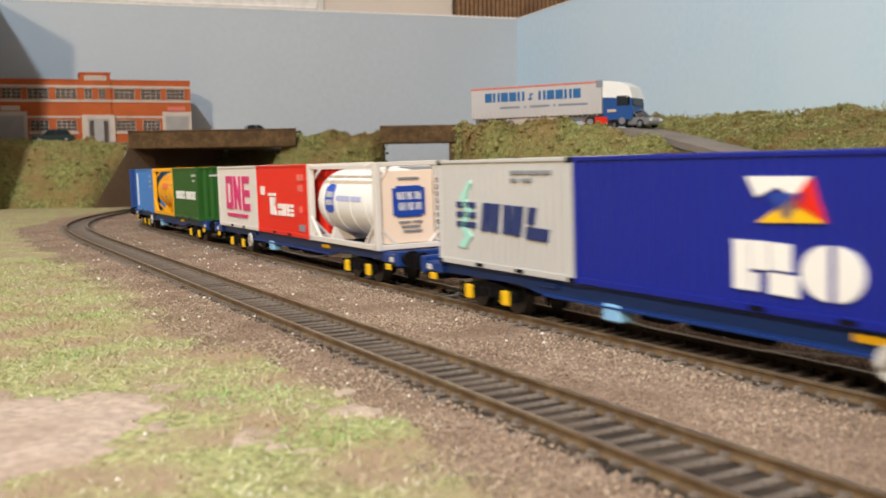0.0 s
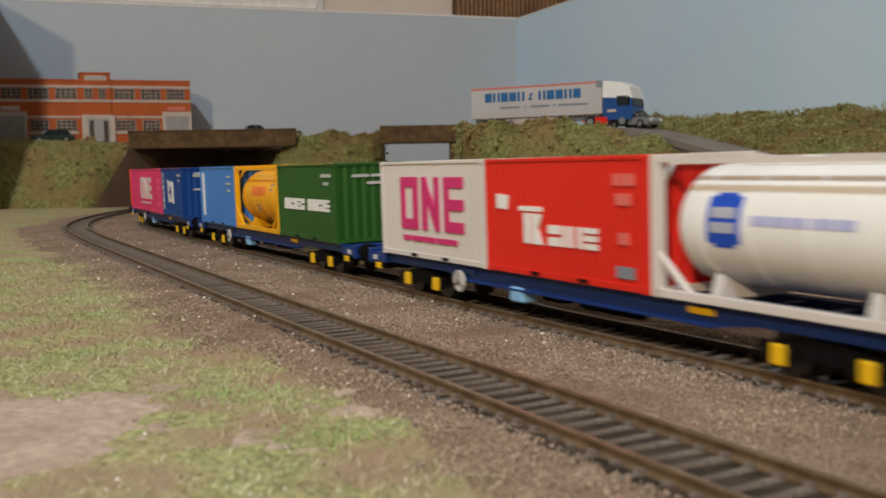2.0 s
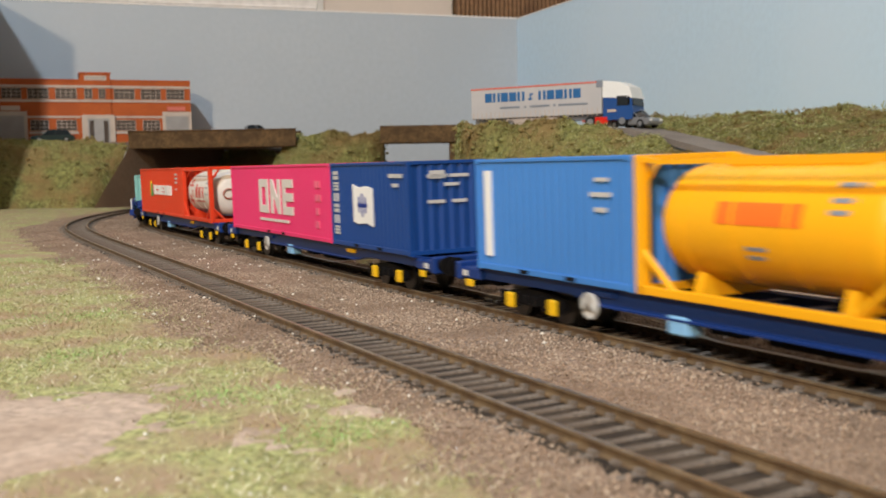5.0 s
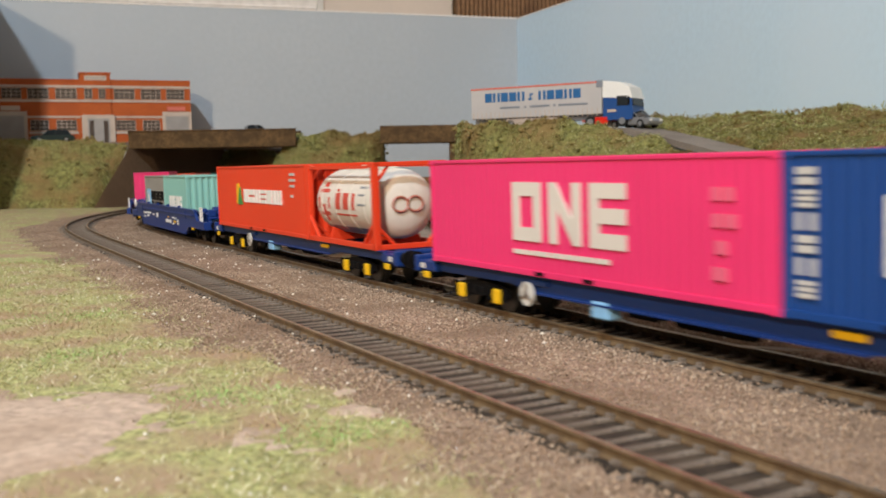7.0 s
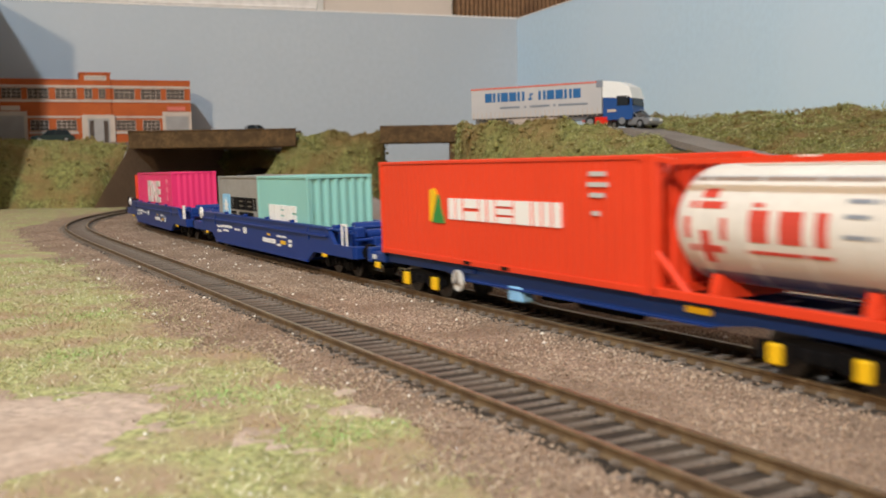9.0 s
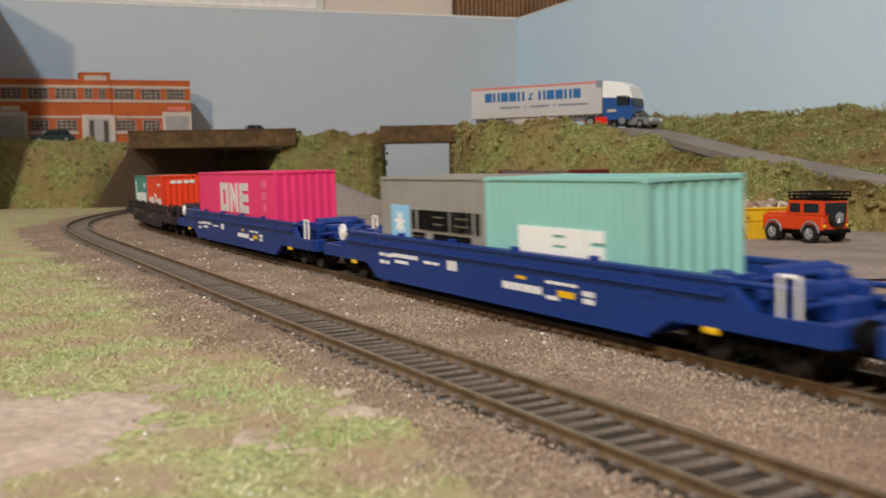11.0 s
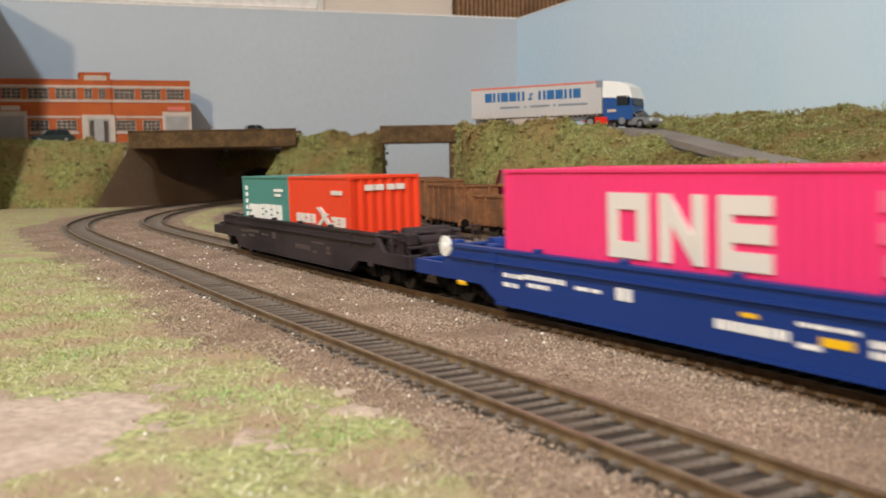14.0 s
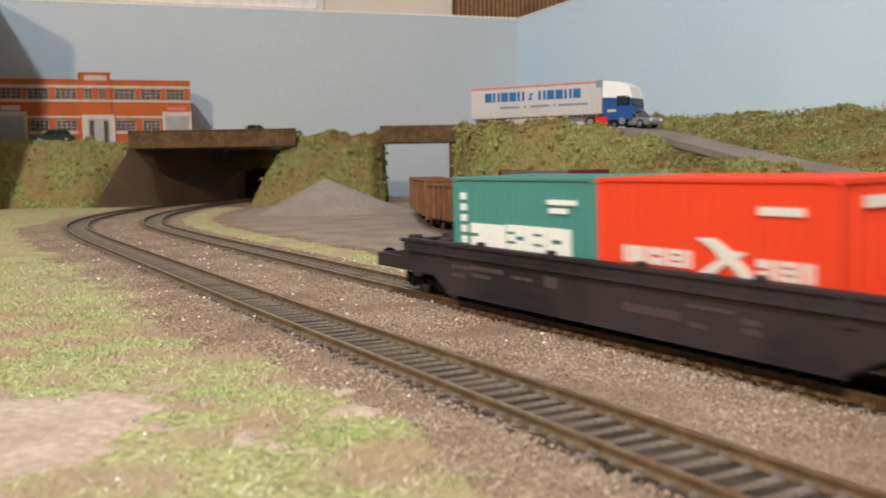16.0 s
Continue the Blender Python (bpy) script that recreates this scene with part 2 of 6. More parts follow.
def flat_wagon(u, wheel_x=-61.5):
    w = thing("container_flat_wagon", "blue skeletal container flat wagon on black bogies", "railway wagon", group="wagons of the train")
    bm = bmesh.new()
    for y in (-12.0, 12.0):
        d = 1 if y > 0 else -1
        prism(bm, [(-126, 13.4), (-126, 10.4), (-74, 10.6), (-58, 8.6), (58, 8.6), (74, 10.6), (126, 10.4), (126, 13.4)], y - 1.0, y + 1.0)
        prism(bm, [(-126, 13.4), (126, 13.4), (126, 14.0), (-126, 14.0)], y - 1.9, y + 1.9)
        prism(bm, [(-60, 8.6), (60, 8.6), (60, 9.1), (-60, 9.1)], y - 1.7, y + 1.7)
    for x in range(-112, 113, 16):
        box(bm, x - 1.2, x + 1.2, -12, 12, 10.6, 13.2)
    box(bm, -130, 130, -3, 3, 10.5, 13.3)
    part("underframe", bm, WAGON_BLUE, w)
    for x in (-120, -81, -41, 0, 41, 81, 120):
        for y in (-13.6, 13.6):
            part("container_spigot", B(x - 2.2, x + 2.2, y - 1.8, y + 1.8, 13.9, 14.4, bevel=0.15), WAGON_BLUE, w)
    for e in (-1, 1):
        bm = bmesh.new()
        box(bm, e * 124 - 2, e * 137.5, -14.5, 14.5, 10.0, 13.6, 0.4) if e > 0 else box(bm, e * 137.5, e * 124 + 2, -14.5, 14.5, 10.0, 13.6, 0.4)
        box(bm, e * 136 - 1.6, e * 136 + 1.6, -15, 15, 9.2, 15.2, 0.5)
        part("headstock", bm, WAGON_BLUE, w)
        for y in (-11.4, 11.4):
            bm = bmesh.new()
            cyl(bm, (e * 139.2, y, 12.4), 2.2, 3.6, "x", 14)
            cyl(bm, (e * 141.6, y, 12.4), 1.3, 2.0, "x", 12)
            cyl(bm, (e * 142.9, y, 12.4), 3.4, 0.7, "x", 18)
            part("buffer", bm, BLACK, w, "black buffer")
        bm = bmesh.new()
        box(bm, min(e * 130, e * 143.5), max(e * 130, e * 143.5), -2.2, 2.2, 6.2, 7.6, 0.3)
        box(bm, e * 143 - 0.6, e * 143 + 0.6, -5.2, 5.2, 5.4, 7.8, 0.2)
        part("coupling", bm, BLACK, w, "black tension-lock coupling")
        part("data_panel", B(e * 131 - 1.4, e * 131 + 1.4, -15.0, -14.4, 10.9, 12.7), C_PALE_GREY, w, "small white data panel")
        part("lamp_bracket", B(e * 128 - 2.2, e * 128 + 2.2, -15.2, -14.4, 7.6, 9.9, bevel=0.2), YELLOW, w, "yellow bracket")
    for e in (-1, 1):
        for y in (-13.6, 13.6):
            part("tie_down_plate", B(e * 56 - 4.2, e * 56 + 4.2, y - 0.6 if y < 0 else y - 0.5, y + 0.5 if y < 0 else y + 0.6, 11.4, 13.0, bevel=0.2), YELLOW if e > 0 else WAGON_BLUE, w)
    for y in (-1, 1):
        bm = bmesh.new()
        cyl(bm, (wheel_x, y * 14.6, 8.6), 3.6, 0.7, "y", 26)
        wheel = part("brake_wheel", bm, C_PALE_GREY, w, "white handbrake wheel", None, True)
        bm = bmesh.new()
        cyl(bm, (wheel_x, y * 15.0, 8.6), 1.1, 0.9, "y", 12)
        for k in range(3):
            rod(bm, (wheel_x, y * 15.05, 8.6), (wheel_x + 3.0 * math.cos(k * 2.094 + 1.57), y * 15.05, 8.6 + 3.0 * math.sin(k * 2.094 + 1.57)), 0.5, 6)
        part("spoke", bm, STEEL, wheel, "grey spokes")
        part("valve_box", B(-31, -23.5, y * 11 - 2.5, y * 11 + 2.5, 5.0, 9.8, bevel=0.5), PALE_BLUE, w, "pale blue brake valve box")
        bm = bmesh.new()
        rod(bm, (-70, y * 9.2, 9.8), (-18, y * 9.2, 4.6), 0.25)
        rod(bm, (-18, y * 9.2, 4.6), (22, y * 9.2, 4.6), 0.25)
        rod(bm, (22, y * 9.2, 4.6), (70, y * 9.2, 9.8), 0.25)
        part("truss_rod", bm, STEEL, w, "thin bright truss rod")
    bm = bmesh.new()
    cyl(bm, (4, 0, 7.0), 3.4, 26, "x", 16)
    box(bm, -26, -14, -5, 5, 5.0, 10, 0.4)
    part("air_tank", bm, BLACK, w, "black air reservoir")
    for x in (-94.5, 90.5):
        b = bogie(w, x)
        BOGIES.append((*bg_sets[-1], u, x))
    MOVING.append((w, u, Matrix.Identity(4)))
    return w


def well_wagon(u, body, label, weathered=False):
    """A low well wagon: deep side frames between raised ends over the bogies."""
    w = thing("well_wagon", label, "railway wagon", group="wagons of the train")
    bm = bmesh.new()
    prof = [(-82, 4.9), (82, 4.9), (92, 9.8), (139, 9.8), (139, 14.6), (118, 14.6), (110, 21.2), (-110, 21.2), (-118, 14.6), (-139, 14.6), (-139, 9.8), (-92, 9.8)]
    for y in (-17.3, 17.3):
        prism(bm, prof, y - 0.9, y + 0.9)
        d = -1 if y < 0 else 1
        prism(bm, [(-110, 17.2), (110, 17.2), (111, 18.0), (-111, 18.0)], y, y + d * 1.9)
        prism(bm, [(-112, 20.6), (112, 20.6), (110, 21.6), (-110, 21.6)], y - 1.5, y + 1.5)
        prism(bm, [(-83, 4.6), (83, 4.6), (82, 5.4), (-82, 5.4)], y, y + d * 1.3)
        for x in (-60, -20, 20, 60):
            box(bm, x - 1.4, x + 1.4, y - 1.0, y + 1.0, 21.5, 22.8, 0.2)
        for x in (-84, 84):
            box(bm, x - 2.0, x + 2.0, y + d * 0.8, y + d * 1.3, 14.8, 21.4)
    box(bm, -82, 82, -16.6, 16.6, 5.0, 6.2)
    part("side_frame", bm, body, w)
    for e in (-1, 1):
        part("end_deck", B(min(e * 84, e * 137), max(e * 84, e * 137), -16.6, 16.6, 10.4, 12.2), body, w)
        part("headstock", B(e * 138 - 1.5, e * 138 + 1.5, -17, 17, 9.4, 14.8, bevel=0.5), body, w)
        part("centre_sill", B(min(e * 86, e * 130), max(e * 86, e * 130), -4.2, 4.2, 12, 17.4, bevel=0.6), body, w)
        for y in (-11, 11):
            part("stringer", B(min(e * 92, e * 124), max(e * 92, e * 124), y - 1.6, y + 1.6, 12, 19.2, bevel=0.5), body, w)
        for x in (94, 106, 118):
            part("cross_beam", B(e * x - 1.3, e * x + 1.3, -15.4, 15.4, 17.0, 19.4, bevel=0.4), body, w)
        bm = bmesh.new()
        cyl(bm, (e * 108, 5, 19.8), 3.1, 20, "y", 16)
        cyl(bm, (e * 122, -3, 18.4), 2.1, 14, "y", 14)
        part("brake_cylinder", bm, body, w, "", None, True)
        for k, (xa, ya, xb, yb, z) in enumerate(((90, -14, 126, -14, 20.0), (96, 13.4, 130, 13.4, 18.6), (112, -13, 112, 13, 20.6), (127, -12, 127, 12, 16.4))):
            part("brake_pipe", rod(bmesh.new(), (e * xa, ya, z), (e * xb, yb, z), 0.7, 8), body, w, "", None, True)
        for x, y in ((99, -9), (116, 8), (124, -9)):
            part("valve_block", B(e * x - 2.4, e * x + 2.4, y - 2.2, y + 2.2, 17.0, 21.6, bevel=0.6), body, w)
        for y in (-11.4, 11.4):
            bm = bmesh.new()
            cyl(bm, (e * 141, y, 12.4), 2.0, 3.4, "x", 14)
            cyl(bm, (e * 143.2, y, 12.4), 3.3, 0.8, "x", 18)
            part("buffer", bm, BLACK, w, "black buffer")
        part("coupling", B(min(e * 132, e * 145), max(e * 132, e * 145), -3, 3, 5.8, 7.6, bevel=0.3), BLACK, w, "black coupling")
        for y in (-1, 1):
            part("jacking_point", B(e * 105 - 2.3, e * 105 + 2.3, y * 17.9 - 0.6, y * 17.9 + 0.6, 8.3, 9.9, bevel=0.3), body if weathered else YELLOW, w, "" if weathered else "yellow jacking point")
            bm = bmesh.new()
            rod(bm, (130, y * 17.0, 12.4), (130, y * 17.0, 23.2), 0.45)
            rod(bm, (125, y * 17.0, 12.4), (125, y * 17.0, 23.2), 0.45)
            rod(bm, (130.2, y * 17.0, 23.2), (124.8, y * 17.0, 23.2), 0.45)
            if e > 0:
                part("hand_rail", bm, WHITE if not weathered else body, w, "white handrail loop")
            else:
                bm.free()
    for y in (-1, 1):
        bm = bmesh.new()
        cyl(bm, (-114, y * 18.8, 20.6), 3.4, 0.9, "y", 26)
        cyl(bm, (-114, y * 19.4, 20.6), 1.2, 0.8, "y", 12)
        part("wheel_bracket", B(-115, -113, y * 17.9 - 0.5, y * 17.9 + 0.5, 12, 20.5, bevel=0.2), body, w)
        if weathered:
            bm.free()
        else:
            part("brake_wheel", bm, WHITE, w, "white handbrake wheel", None, True)
        yy = y * 18.25
        dim = paint_of("faded_letter", (0.075, 0.052, 0.054)) if weathered else WHITE
        rows = words(-78, 13.4, 1.3, (3, 2, 4), 1.2) + words(-78, 10.6, 1.3, (4, 3), 1.2) + words(-66, 13.8, 1.4, (4, 2.4, 3, 2, 3.4, 2.6), 0.7) + words(-64, 11.6, 1.2, (3, 4, 2.4), 0.7) + words(-40, 13.2, 1.0, (6, 4), 1.2)
        rows += words(-22, 12.4, 3.2, (3, 2.4), 0.8) + words(14, 10.0, 2.2, (2.2, 1.4, 1.6, 1.4, 1.8, 1.4, 1.6), 0.45) + words(27.5, 10.0, 2.2, (2.2, 1.4, 1.8, 1.4), 0.45) + words(38, 13.6, 0.9, (3, 4, 2.4, 3.6), 0.7) + words(56, 9.8, 1.4, (2, 2.4), 0.6) + words(56, 11.8, 1.4, (2.4, 2), 0.6) + words(38, 9.2, 1.1, (6,), 1)
        bars(w, "lettering", dim, yy, y * 0.12, rows, "faded lettering panels" if weathered else "white lettering panels")
        if not weathered:
            bars(w, "warning_panel", YELLOW, yy, y * 0.14, [(44, 52, 10.4, 12.2), (22, 27, 13.6, 14.6)], "yellow warning panels")
    for x in (-108, 108):
        b = bogie_plain(w, x)
        BOGIES.append((*bg_sets[-1], u, x))
    MOVING.append((w, u, Matrix.Identity(4)))
    return w


def bogie_plain(parent, x):
    b = bogie(parent, x)
    for c in list(b.children):
        if c.name.startswith("axlebox"):
            c.data.materials[0] = BLACK
            c["label"] = "black axlebox cover"
    return b


def corrugated(bm, length, y, z0, z1, pitch, depth, axis="x", x0=0.0):
    """A ribbed sheet in the plane y (or across the end for axis 'y')."""
    n = max(2, int(length / pitch))
    p = length / n
    pts = []
    for i in range(n):
        a = -length / 2 + i * p
        pts += [(a, 0), (a + p * 0.32, 0), (a + p * 0.5, depth), (a + p * 0.82, depth)]
    pts.append((length / 2, 0))
    lo, hi = [], []
    for a, d in pts:
        if axis == "x":
            lo.append(bm.verts.new((a, y - math.copysign(d, y), z0))), hi.append(bm.verts.new((a, y - math.copysign(d, y), z1)))
        else:
            lo.append(bm.verts.new((x0 - math.copysign(d, x0), a, z0))), hi.append(bm.verts.new((x0 - math.copysign(d, x0), a, z1)))
    for i in range(len(pts) - 1):
        bm.faces.new((lo[i], lo[i + 1], hi[i + 1], hi[i]))


def container(u_mid, x_mid, z0, H, L, material, label, deep_end=0.55, side=0.22, castings=None):
    """A ribbed steel box with corner posts, rails, castings, roof and door gear. Returns the thing; its middle is the origin."""
    c = thing("shipping_container", label, "container", group="containers on the train")
    W2 = 16.0
    bm = bmesh.new()
    for y in (-W2 + 0.35, W2 - 0.35):
        corrugated(bm, L - 2.4, y, 1.6, H - 0.9, 3.7, side)
    corrugated(bm, 2 * W2 - 2.4, 0, 1.6, H - 0.9, 3.9, deep_end, "y", L / 2 - 0.35)
    part("shell", bm, material, c)
    bm = bmesh.new()
    for sx in (-1, 1):
        for sy in (-1, 1):
            box(bm, sx * L / 2 - (1.3 if sx > 0 else 0), sx * L / 2 + (0 if sx > 0 else 1.3), sy * W2 - (1.3 if sy > 0 else 0), sy * W2 + (0 if sy > 0 else 1.3), 0, H, 0.15)
    for y in (-1, 1):
        box(bm, -L / 2 + 1, L / 2 - 1, y * W2 - (0.9 if y > 0 else 0.05), y * W2 + (0.05 if y > 0 else 0.9), 0.25, 2.0, 0.12)
        box(bm, -L / 2 + 1, L / 2 - 1, y * W2 - (0.8 if y > 0 else 0.02), y * W2 + (0.02 if y > 0 else 0.8), H - 1.1, H - 0.1, 0.12)
    for x in (-1, 1):
        box(bm, x * L / 2 - (0.9 if x > 0 else 0), x * L / 2 + (0 if x > 0 else 0.9), -W2 + 1, W2 - 1, 0.25, 1.9, 0.12)
        box(bm, x * L / 2 - (0.9 if x > 0 else 0), x * L / 2 + (0 if x > 0 else 0.9), -W2 + 1, W2 - 1, H - 1.3, H - 0.1, 0.12)
    part("frame", bm, material, c)
    bm = bmesh.new()
    corr = int((L - 3) / 4.2)
    box(bm, -L / 2 + 0.9, L / 2 - 0.9, -W2 + 0.7, W2 - 0.7, H - 0.75, H - 0.4)
    for i in range(corr):
        a = -L / 2 + 2 + i * 4.2
        box(bm, a, a + 2.0, -W2 + 1.6, W2 - 1.6, H - 0.42, H - 0.2)
    part("roof", bm, material, c)
    part("floor", B(-L / 2 + 1, L / 2 - 1, -W2 + 0.8, W2 - 0.8, 0.4, 1.0), BLACK, c)
    bm = bmesh.new()
    for sx in (-1, 1):
        for sy in (-1, 1):
            for z in (0.0, H - 1.6):
                cx, cy = sx * (L / 2 - 1.15), sy * (W2 - 1.05)
                part("corner_casting", B(cx - 1.25, cx + 1.25, cy - 1.15, cy + 1.15, z, z + 1.6, bevel=0.15), castings or material, c)
    bm.free()
    # doors at the rear end
    for y in (-7.6, 7.6):
        d = part("door", B(-L / 2, -L / 2 + 0.5, y - 7.2, y + 7.2, 2.0, H - 1.3, bevel=0.15), material, c)
        bm = bmesh.new()
        for o in (-3.4, 3.4):
            rod(bm, (-L / 2 - 0.35, y + o, 1.4), (-L / 2 - 0.35, y + o, H - 1.0), 0.3, 6)
            box(bm, -L / 2 - 0.7, -L / 2, y + o - 0.9, y + o + 0.9, 8.8, 9.6)
        part("lock_rod", bm, material, d)
    for x in (-12, 12):
        part("fork_pocket", B(x - 2.4, x + 2.4, -W2 - 0.08, -W2 + 0.5, 0.5, 1.7), BLACK, c, "dark fork pocket")
    MOVING.append((c, u_mid, P(x_mid, 0, z0)))
    c["half"] = L / 2
    return c


def tank_container(u_mid, x_mid, z0, H, L, frame_mat, tank_mat, label, end_panel=None):
    c = thing("tank_container", label, "tank container", group="containers on the train")
    W2 = 16.0
    bm = bmesh.new()
    for sx in (-1, 1):
        for sy in (-1, 1):
            cx, cy = sx * (L / 2 - 1.5), sy * (W2 - 1.3)
            box(bm, cx - 1.5, cx + 1.5, cy - 1.3, cy + 1.3, 0, H, 0.2)
            rod(bm, (sx * (L / 2 - 2), sy * (W2 - 1), 11), (sx * (L / 2 - 13.5), sy * (W2 - 1), 1.6), 1.0, 6)
            rod(bm, (sx * (L / 2 - 1.3), sy * (W2 - 2), 9), (sx * (L / 2 - 1.3), sy * (W2 - 9), 1.6), 0.8, 6)
            rod(bm, (sx * (L / 2 - 1.3), sy * (W2 - 2), H - 8), (sx * (L / 2 - 1.3), sy * (W2 - 7), H - 1.4), 0.7, 6)
        box(bm, sx * (L / 2 - 1.1) - 1.1, sx * (L / 2 - 1.1) + 1.1, -W2 + 1, W2 - 1, 0.1, 2.2, 0.2)
        box(bm, sx * (L / 2 - 1.0) - 1.0, sx * (L / 2 - 1.0) + 1.0, -W2 + 1, W2 - 1, H - 1.8, H, 0.2)
    for sy in (-1, 1):
        cy = sy * (W2 - 1.0)
        box(bm, -L / 2 + 1, L / 2 - 1, cy - 1.0, cy + 1.0, 0.1, 2.3, 0.2)
        prism(bm, [(-L / 2 + 1, H - 0.1), (-L / 2 + 1, H - 1.5), (-L / 2 + 9, H - 2.4), (L / 2 - 9, H - 2.4), (L / 2 - 1, H - 1.5), (L / 2 - 1, H - 0.1), (L / 2 - 9, H - 1.2), (-L / 2 + 9, H - 1.2)], cy - 0.7, cy + 0.7)
    part("frame", bm, frame_mat, c)
    r, zc = 14.2, H / 2 + 0.3
    prof = [(-35.6, 0.0), (-35.4, 5.0), (-34.6, 9.0), (-33.0, 12.2), (-30.6, 13.9), (-29, r), (29, r), (30.6, 13.9), (33.0, 12.2), (34.6, 9.0), (35.4, 5.0), (35.6, 0.0)]
    k = (L / 2 - 3.2) / 36.0
    bm = bmesh.new()
    rings = []
    for x, q in prof:
        rings.append([bm.verts.new((x * k, q * math.sin(a), zc + q * math.cos(a))) for a in [2 * math.pi * i / 40 for i in range(40)]] if q else [bm.verts.new((x * k, 0, zc))])
    for r0, r1 in zip(rings, rings[1:]):
        for i in range(40):
            j = (i + 1) % 40
            if len(r0) == 1:
                bm.faces.new((r0[0], r1[i], r1[j]))
            elif len(r1) == 1:
                bm.faces.new((r0[i], r1[0], r0[j]))
            else:
                bm.faces.new((r0[i], r1[i], r1[j], r0[j]))
    tk = part("tank", bm, tank_mat, c, "", None, True)
    bm = bmesh.new()
    for x in (-24, -8, 8, 24):
        cyl(bm, (x * k, 0, zc), r + 0.18, 0.9, "x", 40)
    part("tank_band", bm, tank_mat, tk)
    bm = bmesh.new()
    box(bm, -20, 20, -3.6, 3.6, zc + r - 0.4, zc + r + 0.8, 0.2)
    cyl(bm, (-4, 0, zc + r + 1.0), 2.6, 1.4, "z", 18)
    part("walkway", bm, tank_mat, c, "roof walkway with manhole")
    for x in (-22, 22):
        part("saddle", prism(bmesh.new(), [(-12, 0.6), (12, 0.6), (10, 6.5), (5, 4.0), (-5, 4.0), (-10, 6.5)], x - 1.4, x + 1.4, "x"), frame_mat, c)
    bm = bmesh.new()
    for z in np.arange(3, H - 3, 2.8):
        rod(bm, (L / 2 - 0.6, 10.2, z), (L / 2 - 0.6, 14.4, z), 0.35, 6)
    rod(bm, (L / 2 - 0.6, 10.2, 1), (L / 2 - 0.6, 10.2, H - 1), 0.4, 6)
    part("ladder", bm, frame_mat, c, "end ladder")
    if end_panel:
        part("end_panel", B(L / 2 - 1.5, L / 2 - 1.0, -13.2, 9.6, 2.4, H - 3.5, bevel=0.2), end_panel, c, "flat beige end panel")
    MOVING.append((c, u_mid, P(x_mid, 0, z0)))
    return c


def on_tank(parent, name, material, H, rows, label="", lift=0.12):
    """Marks laid on a tank's flank, rows of (x0, x1, z0, z1); they follow its curve on both flanks."""
    zc, r = H / 2 + 0.3, 14.2 + lift
    for s in (-1, 1):
        for x0, x1, z0, z1 in rows:
            bm = bmesh.new()
            n = 5
            prev = None
            for i in range(n + 1):
                z = z0 + (z1 - z0) * i / n
                q = math.sqrt(max(r * r - (z - zc) ** 2, 0.01))
                q0 = q - lift * 1.5
                cur = [bm.verts.new((x0, s * q, z)), bm.verts.new((x1, s * q, z)), bm.verts.new((x1, s * q0, z)), bm.verts.new((x0, s * q0, z))]
                if prev:
                    for a in range(4):
                        bm.faces.new((prev[a], prev[(a + 1) % 4], cur[(a + 1) % 4], cur[a]))
                else:
                    bm.faces.new(cur[::-1])
                prev = cur
            bm.faces.new(prev)
            part(name, bm, material, parent, label)


def on_side(parent, name, material, rows, label="", both=True, y=16.0, lift=0.1):
    """Marks on a container's flanks: tuples are bars (x0, x1, z0, z1), lists are outlines; each mark is a part of its own."""
    each = name == "letter_block"
    for s in (-1, 1) if both else (-1,):
        bm = bmesh.new()
        for r in rows:
            if isinstance(r, tuple):
                x0, x1, z0, z1 = r
                pts = [(x0, z0), (x1, z0), (x1, z1), (x0, z1)]
            else:
                pts = r
            if s > 0:
                pts = [(-a, b) for a, b in pts]
            prism(bm, pts, s * (y - 0.5), s * (y + lift))
            if each:
                part(name, bm, material, parent, label)
                bm = bmesh.new()
        if each:
            bm.free()
        else:
            part(name, bm, material, parent, label)


def on_end(parent, name, material, L, rows, label="", lift=0.1):
    bm = bmesh.new()
    for y0, y1, z0, z1 in rows:
        box(bm, L / 2 - 0.4, L / 2 + lift, y0, y1, z0, z1)
    return part(name, bm, material, parent, label)


L20, STEP20, L40 = 79.6, 80.5, 160.1
CZ, CH = 14.24, 34.6
INK_BLUE, INK_RED, INK_PINK, INK_GREY = paint_of("ink_blue", (0.02, 0.05, 0.30)), paint_of("ink_red", (0.55, 0.06, 0.04)), paint_of("ink_pink", (0.62, 0.03, 0.17)), paint_of("ink_grey", (0.22, 0.24, 0.28))
C_BLUE = paint_of("deep_blue", (0.007, 0.016, 0.24))
C_PALE = paint_of("pale_grey", (0.49, 0.485, 0.48))
C_CREAM = paint_of("warm_white", (0.65, 0.61, 0.575))
C_RED = paint_of("bright_red", (0.68, 0.022, 0.012))
C_GREEN = paint_of("forest_green", (0.022, 0.095, 0.016))
C_YELLOW = paint_of("warm_yellow", (0.86, 0.40, 0.008))
C_SKY = paint_of("sky_blue", (0.055, 0.21, 0.58))
C_NAVY = paint_of("navy_blue", (0.008, 0.05, 0.22))
C_PINK = paint_of("magenta_pink", (0.74, 0.035, 0.16))
C_ORANGE = paint_of("orange_red", (0.70, 0.05, 0.016))
C_TEAL = paint_of("pale_teal", (0.24, 0.50, 0.46))
C_GREY = mat("dusty_grey_paint", (0.27, 0.255, 0.235), 0.6, vary=0.08, grain=600, stain=40, second=(0.23, 0.215, 0.195))
C_SEA = paint_of("sea_green", (0.06, 0.225, 0.205))
C_BEIGE = paint_of("beige_panel", (0.80, 0.64, 0.52))
